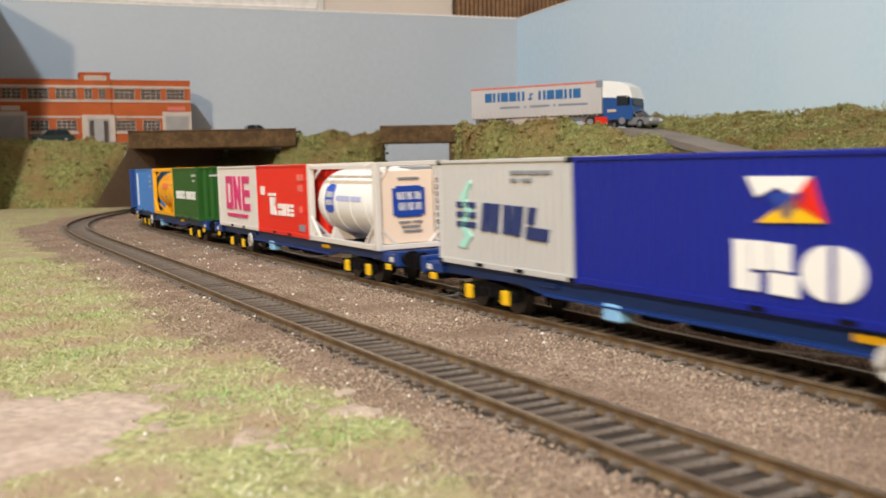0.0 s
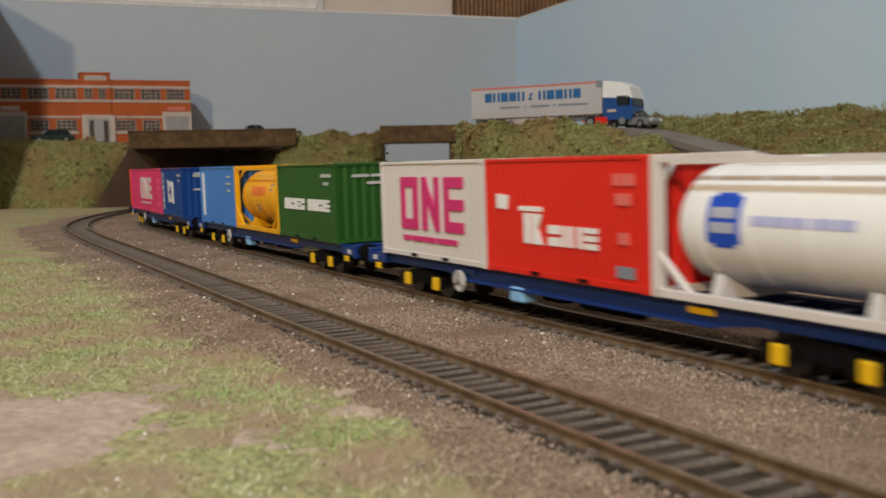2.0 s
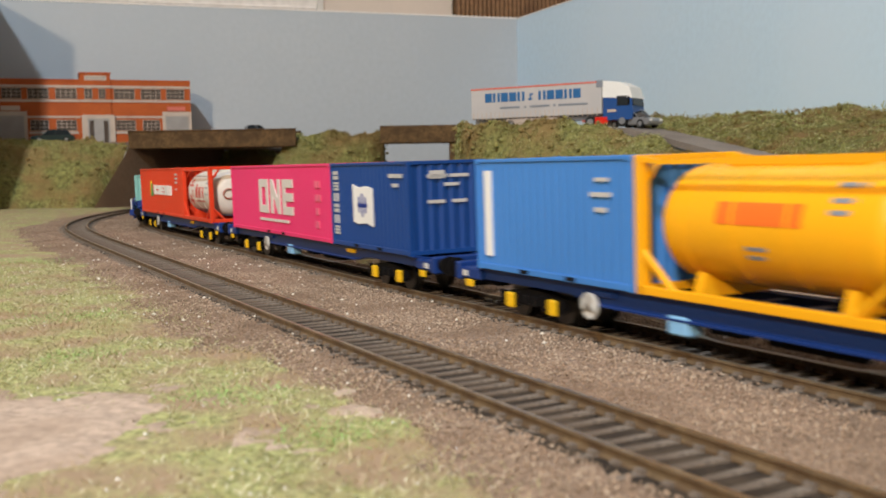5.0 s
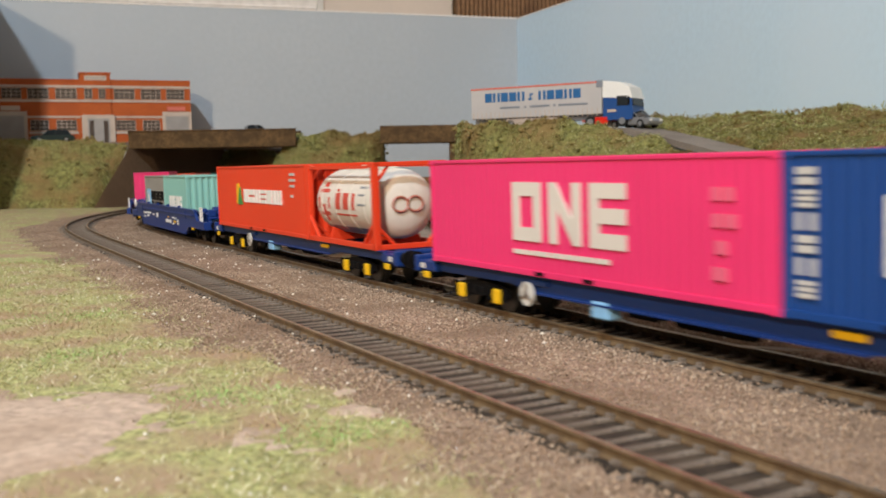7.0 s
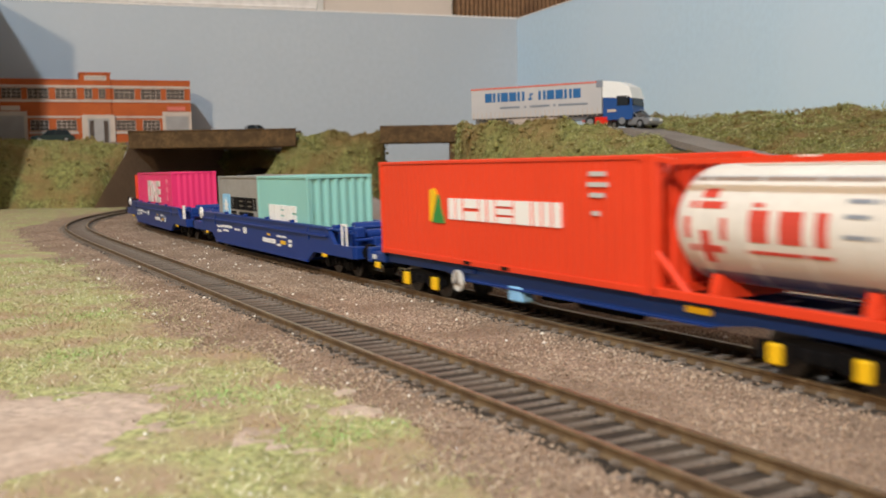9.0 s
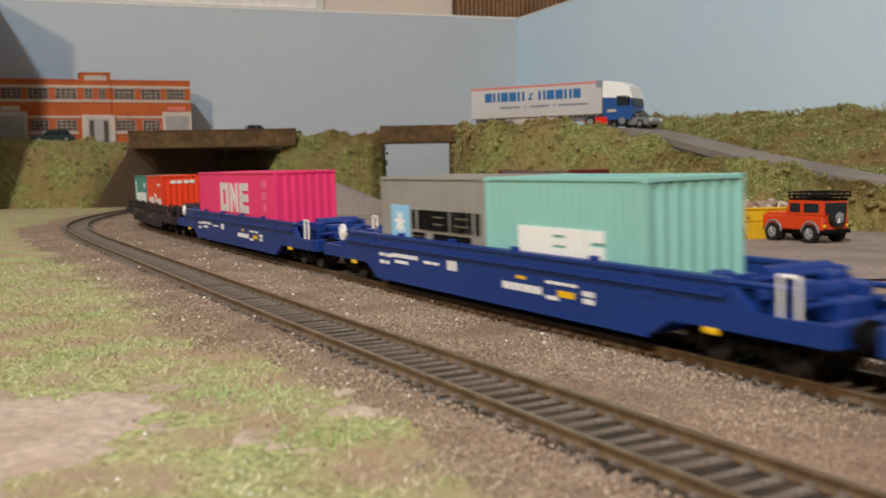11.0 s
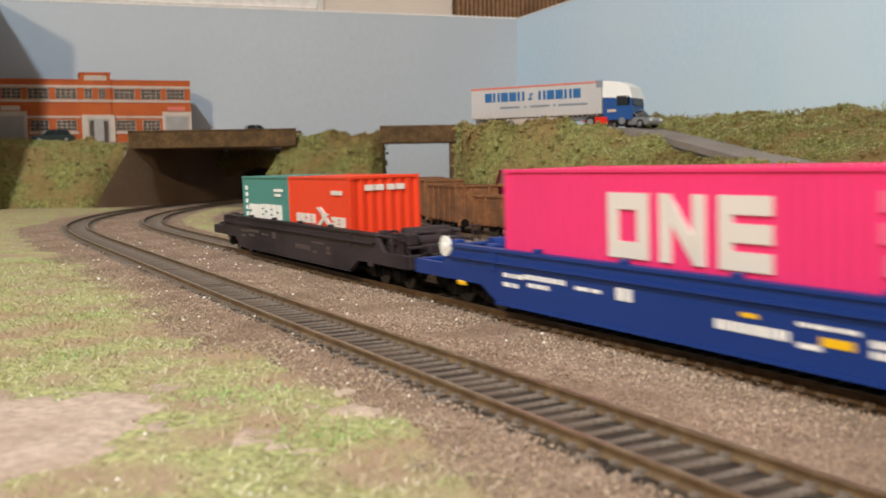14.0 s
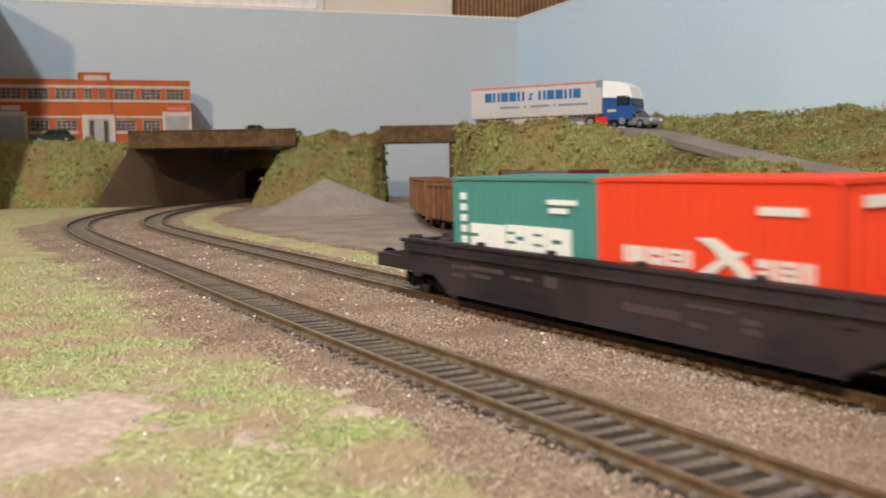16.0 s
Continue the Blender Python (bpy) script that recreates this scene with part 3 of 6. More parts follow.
C_TANK = mat("tank_cream", (0.66, 0.62, 0.57), 0.4, vary=0.05, grain=400, stain=30, second=(0.60, 0.56, 0.51))
C_ORN = paint_of("signal_orange", (0.80, 0.16, 0.02))


def three_block(x, z, h, w, t, g):
    """Three plain emblems in a row: a hollow square, a barred block and a striped block."""
    a, b = x + w + g, x + 2 * (w + g)
    rows = [(x, x + w, z, z + t), (x, x + w, z + h - t, z + h), (x, x + t, z + t, z + h - t), (x + w - t, x + w, z + t, z + h - t)]
    rows += [(a, a + t, z, z + h), (a + w - t, a + w, z, z + h), [(a + t * 0.9, z + h), (a + t * 0.9, z + h * 0.62), (a + w - t * 0.9, z), (a + w - t * 0.9, z + h * 0.38)]]
    rows += [(b, b + t, z, z + h), (b + t, b + w, z, z + t), (b + t, b + w, z + h / 2 - t / 2, z + h / 2 + t / 2), (b + t, b + w, z + h - t, z + h)]
    return rows


def marks(x, z, h, w, gap, kinds, t=0.4):
    """A row of plain bars in a word's rhythm: whole blocks, blocks slit upright and blocks slit across."""
    out = []
    for k in kinds:
        a, b = w * t, h * 0.42
        if k == "n":
            out += [(x, x + a, z, z + h), (x + w - a, x + w, z, z + h)]
        elif k == "c":
            out += [(x, x + w, z, z + b), (x, x + w, z + h - b, z + h)]
        elif k == "e":
            out += [(x, x + w, z, z + h * 0.26), (x, x + w, z + h * 0.37, z + h * 0.63), (x, x + w, z + h * 0.74, z + h)]
        elif k == "i":
            out.append((x, x + a, z, z + h))
            x += a + gap
            continue
        elif k != "_":
            out.append((x, x + w, z, z + h))
        x += w + gap
    return out


def small_print(c, L, H, material, x=None, end=True):
    x = L / 2 - 17 if x is None else x
    on_side(c, "small_print", material, words(x, H - 6.0, 1.5, (5, 6), 0.6) + words(x + 3, H - 9.4, 1.3, (5,), 0.6), "small print bars")
    if end:
        on_end(c, "small_print", material, L, [(-8, 0, H - 6.2, H - 5.0), (1, 9, H - 6.2, H - 5.0), (-1, 5, H - 9.4, H - 8.2)], "small print bars")


def build_train():
    mid = -120.7
    # first wagon: grey box behind a long blue box
    u = 294.5 + mid
    flat_wagon(u, 61.5)
    c = container(u, -STEP20, CZ, CH, L20, C_PALE, "pale grey twenty-foot container with navy emblem", castings=BLACK)
    on_side(c, "emblem", C_SEA_LIGHT, [[(-26, 6.4), (-21, 6.0), (-16.5, 10), (-20, 13), (-16.5, 18), (-20, 22), (-16.5, 27), (-17.5, 28), (-24, 22.5), (-21, 18), (-24.5, 13), (-21, 10)]], "pale green zigzag emblem")
    on_side(c, "letter_block", INK_NAVY, [(-26.5, -14, 19.2, 21), (-26.5, -14, 16, 17.8), (-26.5, -14, 12.8, 14.6)] + [[(-10.5, 12.2), (-6.6, 12.1), (-5.2, 21), (-8.8, 21)], [(-5.6, 12.1), (-0.4, 12), (1.6, 20.8), (-4.2, 20.9)], [(2.6, 11.9), (6.6, 11.8), (8, 20.6), (4, 20.7)], [(7.6, 11.7), (13, 11.5), (14.6, 20.4), (9, 20.5)], [(16, 11), (27.6, 10.6), (28.6, 14.2), (16.6, 14.6)], [(16.8, 15.4), (20.6, 15.2), (21.6, 20.2), (17.8, 20.3)]], "navy letter block")
    on_side(c, "small_print", INK_GREY, words(8, 30, 1.0, (8, 7, 5), 0.8) + words(8, 27.8, 0.9, (4, 6), 2), "small print bars")
    c = container(u, 40.3, CZ, CH, L40, C_BLUE, "deep blue forty-foot container with white lettering blocks")
    on_side(c, "letter_block", WHITE, [(-19, -14.4, 4.9, 15.7), (-13.8, -8.8, 9.6, 15.7), (-13.8, -11.6, 4.9, 8.8), [(-8, 9.9), (-2.4, 9.7), (-2.4, 15.4), (-8, 15.6)], [(-8.6, 4.7), (-0.6, 4.5), (-0.6, 9.0), (-8.6, 9.2)]] + [[(8.2 + e * 1.0 + e * 7.0 * math.cos(a), 10.2 + 5.6 * math.sin(a)) for a in [math.pi * (k / 10 - 0.5) for k in range(11)]] for e in (-1, 1)], "white letter block")
    on_side(c, "flag_blue", INK_BLUE, [[(-9.5, 26), (-3.5, 20), (2, 26)]], "flag panel")
    on_side(c, "flag_white", WHITE, [[(-15, 29.4), (3, 29.4), (-1.5, 25.2), (-6, 27.2), (-12, 25)]], "white flag panel")
    on_side(c, "flag_red", C_RED, [[(3, 29.2), (6.5, 20.2), (-2, 23.4), (-1.5, 25.2)]], "red flag panel")
    on_side(c, "flag_yellow", YELLOW, [[(-12, 19.6), (6.5, 20.2), (-2, 24.8)]], "yellow flag panel")
    # second wagon
    u = mid
    flat_wagon(u)
    c = tank_container(u, STEP20, CZ, CH, L20, C_CREAM, WHITE, "white tank container with beige end panel", C_BEIGE)
    on_tank(c, "emblem", paint_of("emblem_blue", (0.015, 0.075, 0.50)), CH, [(-22, -11.4, 14.2, 24.8), (-20, -13.4, 13.2, 14.2), (-20, -13.4, 24.8, 25.6)], "blue square emblem")
    on_tank(c, "emblem_panel", C_PALE, CH, words(-20.4, 20.0, 2.4, (2, 2, 2), 0.7) + words(-20.4, 16.6, 2.4, (2, 2, 2), 0.7), "pale blocks on the emblem", lift=0.3)
    on_tank(c, "name_bar", paint_of("pale_violet", (0.42, 0.44, 0.68)), CH, words(-9, 18.6, 2.2, (6, 5, 7, 4, 5), 0.5), "pale violet name bar")
    on_tank(c, "stripe", paint_of("tan_stripe", (0.62, 0.42, 0.27)), CH, [(-30, 30, 28.4, 29.2)], "tan stripe")
    on_end(c, "emblem", paint_of("emblem_end_blue", (0.012, 0.055, 0.34)), L20, [(-8.4, 5.4, 13.6, 24.2), (-6.8, 3.8, 12.8, 13.7), (-6.8, 3.8, 24.1, 25)], "blue square emblem", lift=-0.75)
    on_end(c, "emblem_panel", WHITE, L20, [(-6.6, -3.2, 19.6, 22.6), (-2.6, 0.2, 19.6, 22.6), (0.8, 3.8, 19.6, 22.6), (-6, -2.8, 15.4, 18.4), (-2.2, 0.6, 15.4, 18.4), (1.2, 4.0, 15.4, 18.4)], "white blocks on the emblem", lift=-0.62)
    on_end(c, "small_print", INK_GREY, L20, [(-6, 3, 27.6, 28.4), (-6, -1, 10.4, 11.2), (0, 4, 10.4, 11.2), (-5, 3, 8.6, 9.4), (-4, 4, 6.8, 7.6)], "small print bars", lift=-0.8)
    c = container(u, 0, CZ, CH, L20, C_RED, "bright red twenty-foot container with white lettering blocks")
    on_side(c, "letter_block", WHITE, [[(-33, 19.6), (-27, 19.4), (-26, 23.6), (-33, 24)], (-20, -8, 19.2, 20.6), (-17.6, -14.2, 9.8, 18.6), [(-13.2, 9.8), (-8, 9.7), (-10.2, 14), (-7.8, 18.4), (-13.2, 18.6)]] + marks(-4.6, 9.8, 5.8, 6.0, 1.1, "cine", 0.32), "white letter block")
    on_side(c, "data_panel", INK_GREY, [(27, 34, 3.4, 6.4)], "grey data panel")
    on_side(c, "small_print", paint_of("faded_red", (0.72, 0.16, 0.13)), words(26, 27, 3, (2.5, 5), 1) + words(27, 22, 3, (6,), 1) + words(28, 12, 3, (4,), 1), "faded print bars")
    c = container(u, -STEP20, CZ, CH, L20, C_CREAM, "off-white twenty-foot container with pink lettering blocks", castings=C_CREAM)
    on_side(c, "letter_block", INK_PINK, three_block(-22, 10.4, 18.6, 13.4, 3.6, 3.6), "pink letter block")
    on_side(c, "small_print", INK_PINK, words(-21, 6.2, 1.8, (6, 9, 8, 9, 5), 1.2), "pink small print bars")
    # third wagon
    u = mid - 290.65
    flat_wagon(u)
    c = container(u, STEP20, CZ, CH, L20, C_GREEN, "dark green twenty-foot container with white name bar")
    on_side(c, "letter_block", WHITE, marks(-29.5, 13.6, 5.2, 3.9, 0.9, "nocnec_noncoe", 0.34), "white letter block")
    small_print(c, L20, CH, C_PALE)
    c = tank_container(u, 0, CZ, CH, L20, C_YELLOW, C_YELLOW, "yellow tank container in a yellow frame")
    on_tank(c, "name_bar", C_ORN, CH, [(-13, 12, 18.6, 23.6)], "orange name bar")
    on_tank(c, "small_print", INK_GREY, CH, words(-4, 13, 0.9, (6,), 1) + words(-4, 11, 0.9, (5,), 1) + words(19, 24, 1, (6,), 1) + words(19, 21.6, 1, (5,), 1) + words(19, 27, 1, (7,), 1), "small print bars")
    c = container(u, -STEP20, CZ, CH, L20, C_SKY, "sky blue twenty-foot container with white end stripe")
    on_side(c, "name_bar", WHITE, [(-34, -30, 4.6, 31)], "white vertical name bar")
    on_side(c, "small_print", C_PALE, words(24, 28, 1, (6,), 1) + words(22, 24, 1.2, (9,), 1) + words(24, 20, 1.2, (5,), 1), "small print bars")
    # fourth wagon
    u = mid - 2 * 290.65
    flat_wagon(u)
    c = container(u, STEP20, CZ, CH, L20, C_NAVY, "navy blue twenty-foot container with white emblem", side=0.4)
    on_side(c, "letter_block", C_PALE, [r for i in range(6) for r in marks(-36, 27.8 - 4.6 * i, 3.5, 5, 1, "cencne"[i], 0.3)], "white letter block")
    on_side(c, "emblem", WHITE, [[(-14, 10.8), (-9, 10), (0, 10.6), (6, 9.4), (6, 24.4), (0, 25.4), (-8, 24.6), (-14, 26)]], "white flag emblem")
    on_side(c, "emblem_mark", INK_BLUE, [(-9, 1, 16.8, 18.4), (-4.8, -3.2, 13, 22.4), (-8, -6.4, 14.6, 21), (-1.6, 0, 14.6, 21)], "blue mark on the emblem", lift=0.2)
    small_print(c, L20, CH, C_PALE)
    on_end(c, "placard", C_PALE, L20, [(-8, -1, 19, 20.2), (2, 8, 19, 20.2), (-7, -1, 28, 31)], "pale placards")
    c = container(u, -40.3, CZ, CH, L40, C_PINK, "magenta pink forty-foot container with pale lettering blocks")
    on_side(c, "letter_block", C_CREAM, three_block(-26, 10.4, 17.2, 15.4, 4.0, 4.2), "pale letter block")
    on_side(c, "small_print", C_CREAM, words(-26, 6.4, 1.3, (6, 4, 7, 6, 5, 8, 6), 0.9), "pale small print bars")
    on_side(c, "side_print", paint_of("dim_pink", (0.72, 0.12, 0.22)), words(60, 24, 3, (3, 3), 1) + words(60, 18, 3, (3, 4), 1) + words(61, 12, 3, (4,), 1) + words(60, 6, 3, (5,), 1), "faint print bars")
    # fifth wagon
    u = mid - 3 * 290.65
    flat_wagon(u)
    c = tank_container(u, STEP20, CZ, CH, L20, C_ORANGE, C_TANK, "cream tank container in a red frame")
    on_tank(c, "letter_block", INK_RED, CH, [(-8, -2, 15, 22), (1, 8, 15, 22), (11, 14, 15, 22), (-9, 15, 12.4, 13.2), (-7, -4, 22.6, 23.6), (-27, -16, 22, 23.6), (-27, -16, 12, 13.6), (-24, -19, 24.4, 26.4), (-23, -20, 9.5, 17), (-28.4, -26.6, 15, 20), (-16.4, -14.6, 15, 20)], "red letter block")
    on_tank(c, "small_print", INK_GREY, CH, words(18, 24, 0.9, (8,), 1) + words(18, 21, 0.9, (7,), 1) + words(18, 17, 0.9, (8,), 1), "small print bars")
    on_tank(c, "stripe", paint_of("dun_stripe", (0.38, 0.26, 0.19)), CH, [(-29, 29, 28.2, 29.0)], "brown stripe")
    # Shade low on the tank's curve, painted on as a blue-grey band.
    on_tank(c, "shadow_band", paint_of("blue_grey_band", (0.20, 0.20, 0.27)), CH, [(-27, 27, 4.6, 7.4)], "lower band painted dark as shade")
    bm = bmesh.new()
    for yy in (-3.2, 3.2):
        for k in range(14):
            a0 = k * 2 * math.pi / 14
            rod(bm, (L20 / 2 - 3.2, yy + 3.4 * math.cos(a0), 17.6 + 3.0 * math.sin(a0)), (L20 / 2 - 3.2, yy + 3.4 * math.cos(a0 + 0.45), 17.6 + 3.0 * math.sin(a0 + 0.45)), 0.5, 4)
    part("end_emblem", bm, paint_of("emblem_brown_red", (0.40, 0.14, 0.10)), c, "red double ring emblem")
    c = container(u, -40.3, CZ, CH, L40, C_ORANGE, "orange-red forty-foot container with white lettering blocks")
    on_side(c, "letter_block", WHITE, marks(-23.6, 15.0, 7.0, 8.8, 1.7, "ncneoni"), "white letter block")
    on_side(c, "emblem_green", paint_of("emblem_green", (0.03, 0.22, 0.05)), [[(-36, 13.4), (-27.4, 13.4), (-31.4, 23)]], "green triangle emblem")
    on_side(c, "emblem_yellow", YELLOW, [[(-38, 13.8), (-36, 13.8), (-32.2, 23), (-34, 25.2), (-37.4, 24.6)]], "yellow emblem stripe")
    on_side(c, "small_print", C_PALE, words(57, 29.4, 1.2, (7,), 1) + words(56, 26.6, 1.2, (9,), 1) + words(57, 23.8, 1.2, (6,), 1) + words(58, 19, 1.2, (3,), 1), "small print bars")
    # the paired blue well wagons
    u = -1197.3 - 80.5
    well_wagon(u, WELL_BLUE, "blue well wagon carrying two short containers")
    wz, wh = 9.6, 33.7
    c = container(u, STEP20 / 2, wz, wh, L20, C_TEAL, "pale teal twenty-foot container with white lettering blocks", deep_end=0.9)
    on_side(c, "letter_block", WHITE, marks(-20, 12.0, 7.6, 5.4, 0.7, "noneonc", 0.42), "white letter block")
    c = container(u, -STEP20 / 2, wz, wh, L20, C_GREY, "dusty grey twenty-foot container with pale blue emblem")
    on_side(c, "emblem", paint_of("emblem_sky", (0.25, 0.52, 0.75)), [(-30.5, -16, 10, 23.4)], "pale blue square emblem")
    on_side(c, "emblem_star", WHITE, [[(-23.2 + (5.6 if k % 2 == 0 else 2.4) * math.cos(k * math.pi / 7 + 0.2), 16.8 + (5.2 if k % 2 == 0 else 2.2) * math.sin(k * math.pi / 7 + 0.2)) for k in range(14)]], "white star on the emblem", lift=0.2)
    on_side(c, "letter_block", BLACK, marks(-13, 15.2, 6.8, 7.4, 1.0, "noenen", 0.34) + marks(-13, 9.6, 4.4, 4.6, 0.9, "ee_onenc", 0.36), "black letter block")
    u = -1490.1 - 80.5
    well_wagon(u, WELL_BLUE, "blue well wagon carrying one long container")
    c = container(u, 0, 11.0, 34.6, L40, C_PINK, "magenta pink forty-foot container sunk in a well wagon", deep_end=0.32)
    on_side(c, "letter_block", C_CREAM, three_block(-28, 12, 16.5, 16, 4.2, 4.4), "pale letter block")
    on_side(c, "side_print", paint_of("dim_pink_two", (0.72, 0.14, 0.24)), words(56, 26, 4, (2, 3), 1) + words(56, 20, 4, (2, 3), 1) + words(57, 14, 4, (4,), 1), "faint print bars")
    # the weathered black well wagon at the tail
    u = -1775.5 - 80.5
    well_wagon(u, WELL_BLACK, "weathered black well wagon at the train's tail", True)
    c = container(u, STEP20 / 2, wz, wh, L20, C_ORANGE, "orange-red twenty-foot container with white cross emblem", deep_end=0.8)
    on_side(c, "letter_block", C_CREAM, marks(-29, 12.6, 4.2, 3.0, 0.75, "noncnen", 0.3) + marks(17.5, 12.2, 4.2, 2.9, 0.75, "cneni", 0.3), "white letter block")
    on_side(c, "emblem", C_CREAM, [[(-1, 12.0), (4.4, 12.2), (8.6, 14.8), (12.6, 11.8), (17.2, 11.6), (11.8, 15.8), (14.4, 17.4), (9.4, 17.6), (4.2, 20.2), (-1.6, 19.9), (3.8, 17.6), (6.0, 15.6)]], "white cross emblem")
    on_side(c, "small_print", C_CREAM, words(18, 25.8, 1.8, (6, 6), 0.4), "small print bars")
    on_end(c, "small_print", C_CREAM, L20, [(-9, -5, 27.6, 30), (-4.4, -0.4, 27.6, 30), (1, 4.6, 27.6, 30), (5.2, 9, 27.6, 30)], "pale print bars")
    c = container(u, -STEP20 / 2, wz, wh, L20, C_SEA, "sea green twenty-foot container with white lettering blocks")
    on_side(c, "letter_block", WHITE, marks(-28, 11.6, 7.4, 4.2, 0.7, "cnino", 0.4) + marks(-5.6, 11.6, 7.8, 4.2, 0.7, "ecnencn", 0.4) + [(a, a + 1.1, 26.4 - 3.5 * i, 28.6 - 3.5 * i) for i in range(5) for a in (-34.4, -32.5)] + [(-33.3, -32.5, 27.1 - 3.5 * i, 27.8 - 3.5 * i) for i in range(5)], "white letter block")
    on_side(c, "small_print", WHITE, words(17, 26, 1.4, (5, 4, 4), 0.5) + words(18, 23.6, 1.4, (4, 4), 0.5), "small print bars")


C_SEA_LIGHT = paint_of("pale_sea_green", (0.35, 0.68, 0.60))
INK_NAVY = paint_of("ink_navy", (0.02, 0.035, 0.14))


def motions():
    for ob, u, off in MOVING:
        walk(ob, [(t, wagon_pose(u, t) @ off) for t in TIMES])
    for b, sets, u, x in BOGIES:
        rows = []
        for t in TIMES:
            s = travelled(t) + u + x
            m = wagon_pose(u, t)
            rel = along(s)[2] - math.atan2(m[1][0], m[0][0])
            rows.append((t, P(x, 0, 0, math.degrees((rel + math.pi) % (2 * math.pi) - math.pi))))
        walk(b, rows)
        for w in sets:
            x0 = w.matrix_basis.translation.x / MM
            walk(w, [(t, P(x0, 0, 5.9, 0, 0, math.degrees(travelled(t) / 5.9) % 360)) for t in FINE])


# ---- the large structure: room, backscene, ground ----
SOIL = mat("yard_soil", (0.29, 0.228, 0.19), 0.95, vary=0.3, grain=500, bump=0.6, second=(0.23, 0.175, 0.145), stain=25)
TUNNEL = mat("tunnel_card", (0.20, 0.128, 0.08), 0.85, vary=0.12, grain=300, second=(0.17, 0.108, 0.068), stain=12)
TIMBER = mat("stained_timber", (0.115, 0.066, 0.027), 0.85, vary=0.35, grain=260, bump=0.3, second=(0.07, 0.04, 0.017), stain=60)
FOLIAGE = mat("foam_foliage", (0.20, 0.195, 0.065), 0.95, vary=0.5, grain=220, bump=0.9, second=(0.24, 0.165, 0.065), stain=24)
FOLIAGE_DARK = mat("foam_foliage_dark", (0.13, 0.125, 0.035), 0.95, vary=0.5, grain=300, bump=0.9, second=(0.19, 0.12, 0.045), stain=30)
ROAD = mat("painted_road", (0.24, 0.205, 0.18), 0.9, vary=0.15, grain=500, second=(0.19, 0.16, 0.14), stain=20, bump=0.3)
PLASTER = mat("cream_plaster", (0.80, 0.70, 0.62), 0.9, vary=0.03, grain=100, bump=0.05, stain=2)
CEIL = mat("white_plaster", (0.80, 0.78, 0.74), 0.9, vary=0.02, grain=100, bump=0.05, stain=2)
SLAT = mat("slatted_wood", (0.30, 0.17, 0.09), 0.6, vary=0.25, grain=90, second=(0.20, 0.11, 0.06), stain=14)
BOARD_EDGE = mat("white_board_edge", (0.84, 0.80, 0.77), 0.7, vary=0.03)

C0 = Vector((141, 1900))
E1 = Vector((0.938, 0.346)).normalized()
E2 = Vector((E1.y, -E1.x))


def corner(a, b):
    """A place by its distance left along the back board and out along the side board from their corner."""
    p = C0 - a * E1 + b * E2
    return p.x, p.y


YAW = math.degrees(math.atan2(E1.y, E1.x))


def room():
    m = P(C0.x, C0.y, 0, YAW)
    x0, x1, y0, y1, z0, z1 = -3900, 1500, -4800, 900, -900, 2200
    for n, a in (("wall_north", (x0, x1, y1, y1 + 100, z0, z1)), ("wall_south", (x0, x1, y0 - 100, y0, z0, z1)), ("wall_west", (x0 - 100, x0, y0 - 100, y1 + 100, z0, z1)), ("wall_east", (x1, x1 + 100, y0 - 100, y1 + 100, z0, z1))):
        tagged(link(n, B(*a), PLASTER, m), "plain cream plaster wall of the room", "wall", kind="structure")
    tagged(link("floor", B(x0, x1, y0, y1, z0 - 100, z0), SLAT, m), "brown wooden floor of the room", "floor", kind="structure")
    tagged(link("ceiling", B(x0, x1, y0, y1, z1, z1 + 100), CEIL, m), "plain white plaster ceiling", "ceiling", kind="structure")


def backscene():
    hole0, hole1 = 330, 800
    w = thing("wall_backscene", "pale grey-blue painted backscene board behind the railway", "backscene", P(C0.x, C0.y, 0, YAW), kind="structure")
    bm = prism(bmesh.new(), [(-1700, -60), (-hole1, -60), (-hole1, 78), (-hole0, 78), (-hole0, -60), (9, -60), (9, 313), (-1700, 313)], 0, 9)
    part("board", bm, BACK_GREY, w)
    part("board_edge", B(-1700, 9, -1, 10, 313, 315.5), BOARD_EDGE, w, "white top edge")
    w = thing("wall_backscene_side", "light blue painted backscene board", "backscene", P(C0.x, C0.y, 0, YAW), kind="structure")
    part("board", B(0, 9, -1900, -0.5, -60, 313), BACK_BLUE, w)
    part("board_edge", B(-1, 10, -1900, -2, 313, 314.5), BOARD_EDGE, w, "white top edge")
    # Unseen board, added so its shadow falls over the backscene's left and the factory.
    w = thing("wall_unseen_end_board", "unseen end board added to shade the backscene's left", "backscene", P(C0.x, C0.y, 0, YAW), kind="structure")
    part("board", prism(bmesh.new(), [(-306, -60), (-1, -60), (-1, 313), (-306, 313)], -886, -877, "x"), BACK_GREY, w)


SP = (SS > -1400) & (SS < 400)


def bed(x, y):
    """Height of the ballast: low between the rails, heaped over the sleeper ends."""
    xp, sp = float(np.interp(-y, -YY[SP], XX[SP])), abs(math.sin(float(np.interp(-y, -YY[SP], TH[SP]))))
    w = (xp - x) * sp
    off = min(abs(w), abs(w - NEAR))
    t = max(0.0, min(1.0, (off - 7.5) / 4.0))
    out = max(0.0, min(1.0, (off - 22) / 10.0))
    return -5.2 + 2.95 * t - 0.9 * out + 0.4 * noise.noise((x * 0.02, y * 0.02, 0)) + 0.4 * noise.noise((x * 0.09, y * 0.09, 3))


